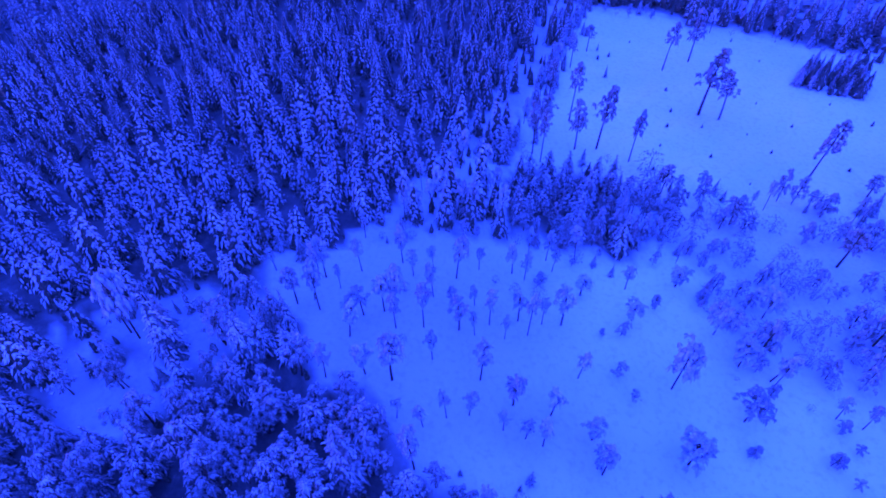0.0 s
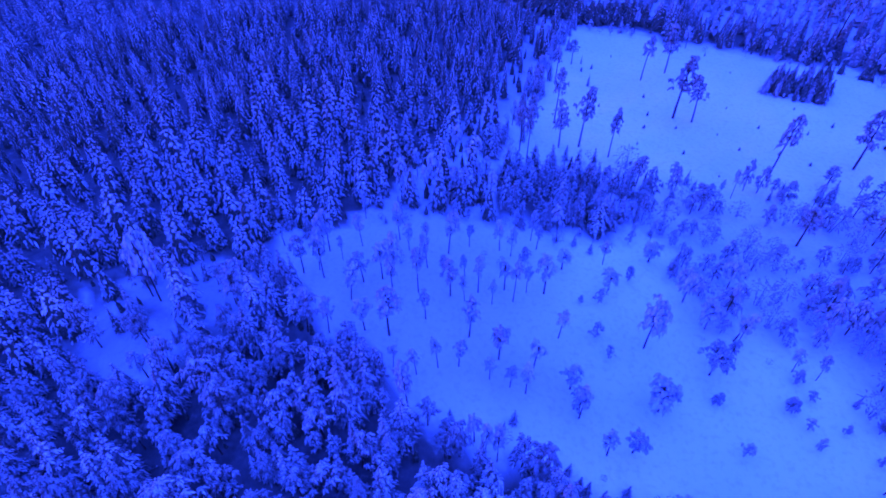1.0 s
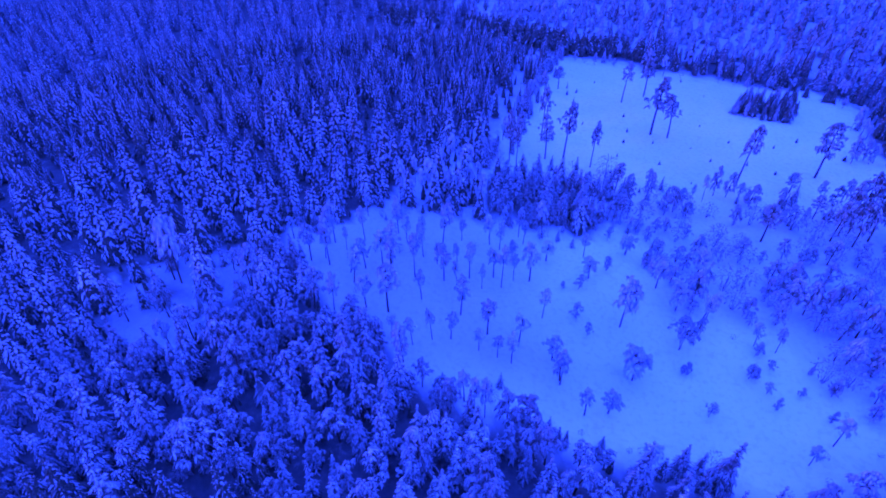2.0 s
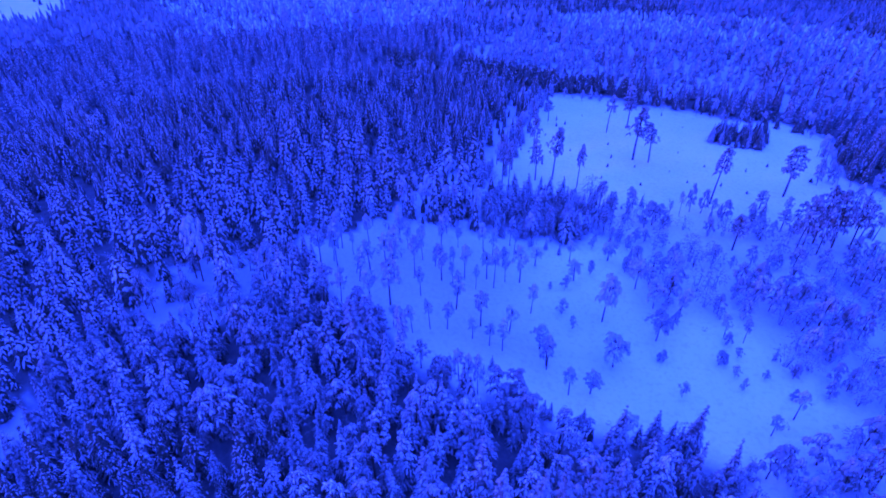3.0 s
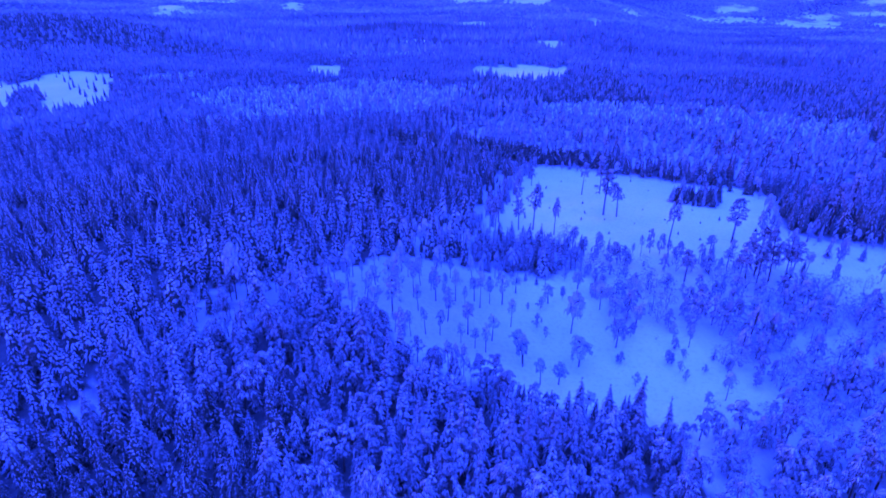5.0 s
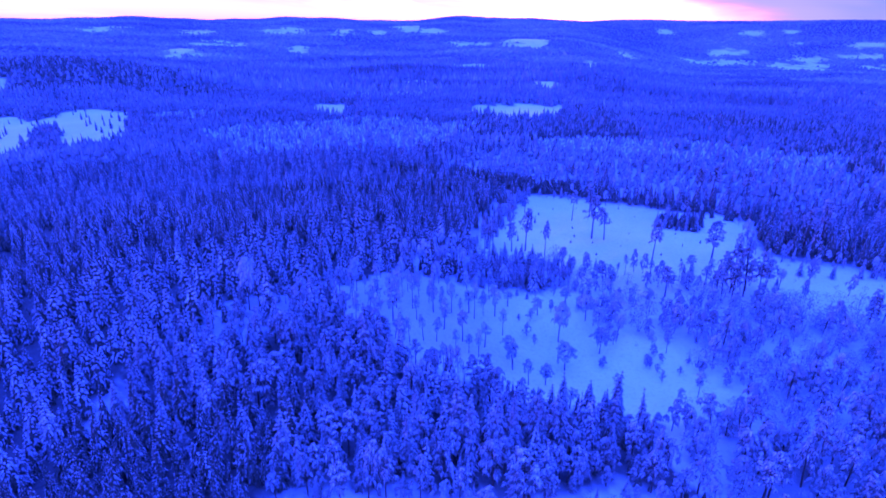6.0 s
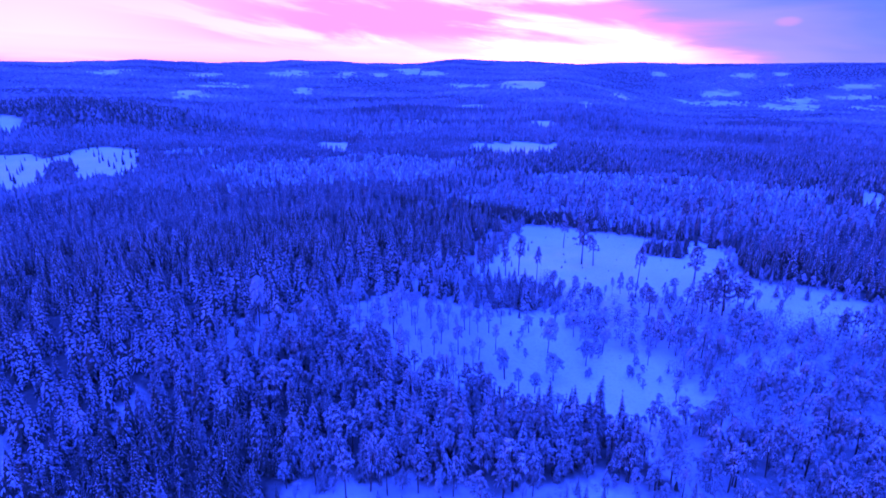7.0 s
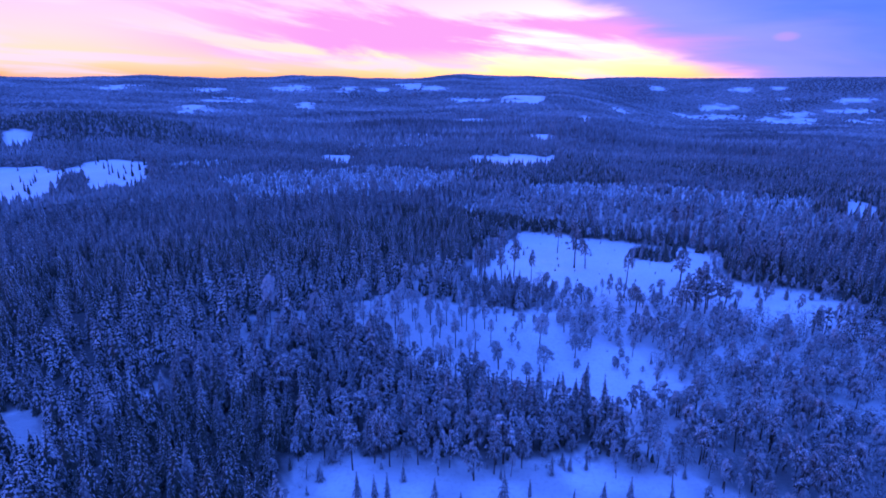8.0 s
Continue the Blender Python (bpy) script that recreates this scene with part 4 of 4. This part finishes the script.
    for a, b in zip(cx, cy):
        if (inside([(144, 173), (157, 165), (161, 178), (150, 184)], a, b) or inside([(128, 184), (134, 175), (141, 176), (145, 190), (133, 196)], a, b)) and q.uniform() < 0.6:
            dark_spruce.place(a, b, q.uniform(3.0, 6.0), q.uniform(1.2, 1.7))
    for a, b in BUSH_SPOTS:
        scrub_pine.place(a, b, q.uniform(2.8, 5.5), q.uniform(0.8, 1.1), label="stunted pine standing alone in the snow of the clearing")
    for a, b in SPROUTS:
        dark_spruce.place(a, b, q.uniform(0.7, 2.0), q.uniform(1.0, 1.6), label="tiny dark spruce poking out of the snow")

    for a, b, h, r in GROUP_PINES:
        forest_pine.place(a, b, h, (r / 3.2) / (h / 13), lean=tuple(q.normal(0, 2, 2)), label="tall old pine in a dense group beside the clearing")
    for a, b, h, r in FRONT_PINES:
        forest_pine.place(a, b, h, (r / 3.2) / (h / 13), lean=tuple(q.normal(0, 2, 2)), label="tall pine with a snowy crown beside a small clearing")
    for a, b, h in FRONT_SPRUCES:
        young_spruce.place(a, b, h * q.uniform(0.85, 1.0), q.uniform(0.7, 0.95), label="sapling spruce in the snow of the small front clearing")

    # mixed scrub beside the middle clearing
    sx, sy = scatter(4.6, 30, 300, -62, 130, 25)
    sel = inside(MIXED, sx, sy) & in_view(sx, sy) & ~open_land(sx, sy)
    sx, sy = sx[sel], sy[sel]
    sel = np.min(np.hypot(sx[:, None] - TAKEN[:, 0], sy[:, None] - TAKEN[:, 1]), 1) > 2.6
    sx, sy = sx[sel], sy[sel]
    thick = ease((np.hypot(sx - 45, (sy - 45) * 0.9) - 22) / 40)
    use = q.uniform(size=len(sx)) < np.where(sy > 70, 0.68, (0.28 + 0.8 * thick) * np.where(waves(sx, sy, 24, 91) > 0.4, 0.5, 1.1))
    use |= (sy < 8) & (sx > 70)
    sx, sy = sx[use], sy[use]
    band = sy > 72
    is_pine = q.uniform(size=len(sx)) < np.where(band, 0.5, 0.5)
    d2 = np.hypot(sx - 60, sy - 20)
    placed = 0
    late_pine = []
    for k in np.argsort(d2):
        if sy[k] < 8 and sx[k] > 70 and forest_pine.count < 300 and q.uniform() < 0.5:
            forest_pine.place(sx[k], sy[k], q.uniform(8, 13), q.uniform(0.9, 1.2), lean=tuple(q.normal(0, 2, 2)))
        elif is_pine[k]:
            if placed < 230:
                scrub_pine.place(sx[k], sy[k], q.uniform(4.5, 8.5) if band[k] else q.uniform(6, 11), q.uniform(0.85, 1.2), lean=tuple(q.normal(0, 3, 2)))
                placed += 1
            else:
                late_pine.append(k)
        else:
            shrub(sx[k], sy[k], q.uniform(3.5, 8.5), q.uniform(0.75, 1.1))
    if late_pine:
        k = np.array(late_pine)
        ps = [merged(pine_parts(q, 10, 2.5, 0.2, 15, 0.97), 10, ("snow_load", "crown", "limbwork", "trunk")) for _ in range(3)]
        stuff("pine_wood", ps, sx[k], sy[k], q.uniform(7, 11.5, len(k)), q.uniform(0.8, 1.1, len(k)), 44, [SNOW, NEEDLES, BARK, BARK], "open wood of snowy pines", "forest")

    # bushes and small pines that stray into the upper clearing
    ax, ay = scatter(6.5, 40, 190, 62, 130, 23)
    stray = inside(CLEARINGS["upper"], ax, ay) & ((ax > 128) | (ay < 116 - 0.1 * ax))
    for a, b in zip(ax[stray], ay[stray]):
        pick = q.uniform()
        if pick < 0.3:
            scrub_pine.place(a, b, q.uniform(6, 11), q.uniform(0.6, 0.9), lean=tuple(q.normal(0, 2, 2)))
        elif pick < 0.42:
            young_spruce.place(a, b, q.uniform(4, 9), q.uniform(0.8, 1.1))
        elif pick < 0.75:
            shrub(a, b, q.uniform(1.5, 4.5), q.uniform(0.8, 1.1))

    # spruces that stand out into the snow at the western rim of the upper clearing
    for k in range(46):
        t, out = q.uniform(), q.exponential(4.0)
        a, b = 10 + 36 * t + out, 116 + 102 * t - 0.3 * out
        if np.min(np.hypot(a - TAKEN[:, 0], b - TAKEN[:, 1])) > 2:
            young_spruce.place(a, b, q.uniform(4, 11) * (1 - 0.03 * min(out, 15)), q.uniform(0.75, 1.05), label="spruce with snowy boughs standing out into the clearing")

    # the rims of the clearings, where the wood thins out into the snow
    ex, ey = scatter(3.6, -60, 200, -40, 215, 29)
    keep = open_land(ex, ey) & in_view(ex, ey) & ~inside(CLEARINGS["gap"], ex, ey) & ~inside(SLENDER, ex, ey)
    ex, ey = ex[keep], ey[keep]
    turn = np.arange(8) * math.pi / 4
    shut = np.mean([~open_land(ex + 7.5 * math.cos(a), ey + 7.5 * math.sin(a)) for a in turn], 0)
    for a, b, c in zip(ex, ey, shut):
        if q.uniform() > (1.1 if b > 0 else 1.9) * c or np.min(np.hypot(a - TAKEN[:, 0], b - TAKEN[:, 1])) < 2.2:
            continue
        pick = q.uniform()
        if pick < 0.3:
            bog.place(a, b, q.uniform(5, 10), q.uniform(0.6, 1.0), lean=tuple(q.normal(0, 3, 2)))
        elif pick < 0.55:
            young_spruce.place(a, b, q.uniform(2.0, 7.5), q.uniform(0.8, 1.2))
        elif pick < 0.7:
            scrub_pine.place(a, b, q.uniform(2.5, 6), q.uniform(0.8, 1.1))
        else:
            shrub(a, b, q.uniform(1.2, 3.5), q.uniform(0.8, 1.2))

    # the bushes past the counted ones
    if late_shrubs:
        bx, by, bt, bw = np.array(late_shrubs).T
        stuff("rimed_scrub", [merged(shrub_parts(q, 4.5, 1.9, 5, 70), 4.5, ("rime", "branchwork")) for _ in range(4)], bx, by, bt, bw, 43, [TWIGS, BARK], "thicket of leafless bushes white with rime", "bushes")

    # saplings under the near trees, added dark to stand in for shade in the gaps
    ux, uy = scatter(6.5, -300, 300, -60, 260, 24)
    keep = in_view(ux, uy) & ~open_land(ux, uy) & ~inside(MIXED, ux, uy) & (np.hypot(ux, uy + 5) < 235)
    ux, uy = ux[keep], uy[keep]
    stuff("saplings", [mid_spruce(q, 12, 0.5) for _ in range(5)], ux, uy, q.uniform(1.5, 5.5, len(ux)), q.uniform(1.1, 1.8, len(ux)), 48, [DUSTED, NEEDLES, NEEDLES], "dark saplings under the spruces", "undergrowth")

    # slim spruces out on the western bog
    bx, by = scatter(17.0, -520, -280, 260, 560, 26)
    keep = inside(CLEARINGS["west_bog"], bx, by) & ((bx > -440) | (by > 450)) & (q.uniform(size=len(bx)) < 0.45)
    for a, b in zip(bx[keep], by[keep]):
        dark_spruce.place(a, b, q.uniform(5, 11), q.uniform(0.5, 0.8), label="slim dark spruce out on the snowy bog")

    # the far woods
    shapes = [far_spruce(q) for _ in range(6)]
    x, y = scatter(5.0, -900, 1000, 180, 900, 3)
    r, az = polar(x, y)
    keep = in_view(x, y, 5) & (r >= 480) & (r < 950) & ~open_land(x, y)
    x, y = np.concatenate([fx, x[keep]]), np.concatenate([fy, y[keep]])
    pale = in_stands(PALE, x, y)
    pale |= waves(x, y, 240, 52) > 1.2
    pale &= q.uniform(size=len(x)) < 0.85
    tall = np.clip(10.5 + 2.2 * waves(x, y, 130, 53) + q.normal(0, 1.8, len(x)), 5, 18)
    dark = in_stands(DARK, x, y) & ~pale
    stuff("dark_forest", shapes, x[dark], y[dark], tall[dark] * 1.1, q.uniform(0.85, 1.3, dark.sum()), 49, [DUSTED, NEEDLES], "stands of dark spruces with little snow", "forest")
    d = ~pale & ~dark
    stuff("far_forest", shapes, x[d], y[d], tall[d], q.uniform(1.3, 2.0, d.sum()), 45, [RIDGE, DUSTED], "wide spruce forest under snow", "forest")
    stuff("pale_wood", [far_spruce(q, 2, 6, 0.2, 0.3) for _ in range(4)], x[pale], y[pale], tall[pale] * 0.48, q.uniform(2.2, 3.2, pale.sum()), 46, [FROST, TWIGS], "young birch wood grey with rime", "forest")
    # the wood goes on behind the front clearing
    x, y = scatter(6.0, -190, 220, -300, -60, 28)
    stuff("rear_forest", shapes, x, y, np.clip(13 + q.normal(0, 2.5, len(x)), 7, 19), q.uniform(1.0, 1.5, len(x)), 51, [RIDGE, DUSTED], "spruce forest going on behind the front clearing", "forest")
    # the woods on the ridges
    shapes = [far_spruce(q, 2, 5, 0.2, 0.45) for _ in range(5)]
    low_shapes = [far_spruce(q, 1, 6, 0.2, 0.45) for _ in range(5)]
    x, y = [], []
    for step, r0, r1, seed in ((13.5, 950, 1900, 61), (20.0, 1900, 4700, 62)):
        a, b = scatter(step, -3600, 3600, 300, 4600, seed)
        r, az = polar(a, b)
        keep = in_view(a, b, 3) & (r >= r0) & (r < r1)
        a, b = a[keep], b[keep]
        keep = ~open_land(a, b)
        x.append(a[keep]), y.append(b[keep])
    a, b = scatter(9.0, -1200, -300, 500, 1300, 63)
    keep = in_stands(DARK[:1], a, b) & in_view(a, b, 3) & ~open_land(a, b)
    x.append(a[keep]), y.append(b[keep])
    x, y = np.concatenate(x), np.concatenate(y)
    tall = np.clip(15 + 3 * waves(x, y, 300, 54) + q.normal(0, 2, len(x)), 8, 24)
    dark = in_stands(DARK, x, y)
    stuff("dark_hill_forest", shapes, x[dark], y[dark], tall[dark] * 0.75, q.uniform(1.1, 1.9, dark.sum()), 50, [DUSTED, NEEDLES], "dark spruces on a low hill", "forest")
    x, y, tall = x[~dark], y[~dark], tall[~dark]
    for name, sel, forms, seed, tag in (("ridge_forest", np.hypot(x - HUB[0], y - HUB[1]) < 1900, shapes, 47, "spruce forest on low snowy rises"),
                                        ("crest_forest", np.hypot(x - HUB[0], y - HUB[1]) >= 1900, low_shapes, 52, "distant spruce forest on low snowy ridges")):
        far = ease((np.hypot(x[sel] - HUB[0], y[sel] - HUB[1]) - 1500) / 700)
        stuff(name, forms, x[sel], y[sel], tall[sel] * (1 - 0.45 * far), q.uniform(1.1, 2.0, sel.sum()) * (1 + 1.6 * far), seed, [RIDGE, RIDGE], tag, "forest")


place_woods()
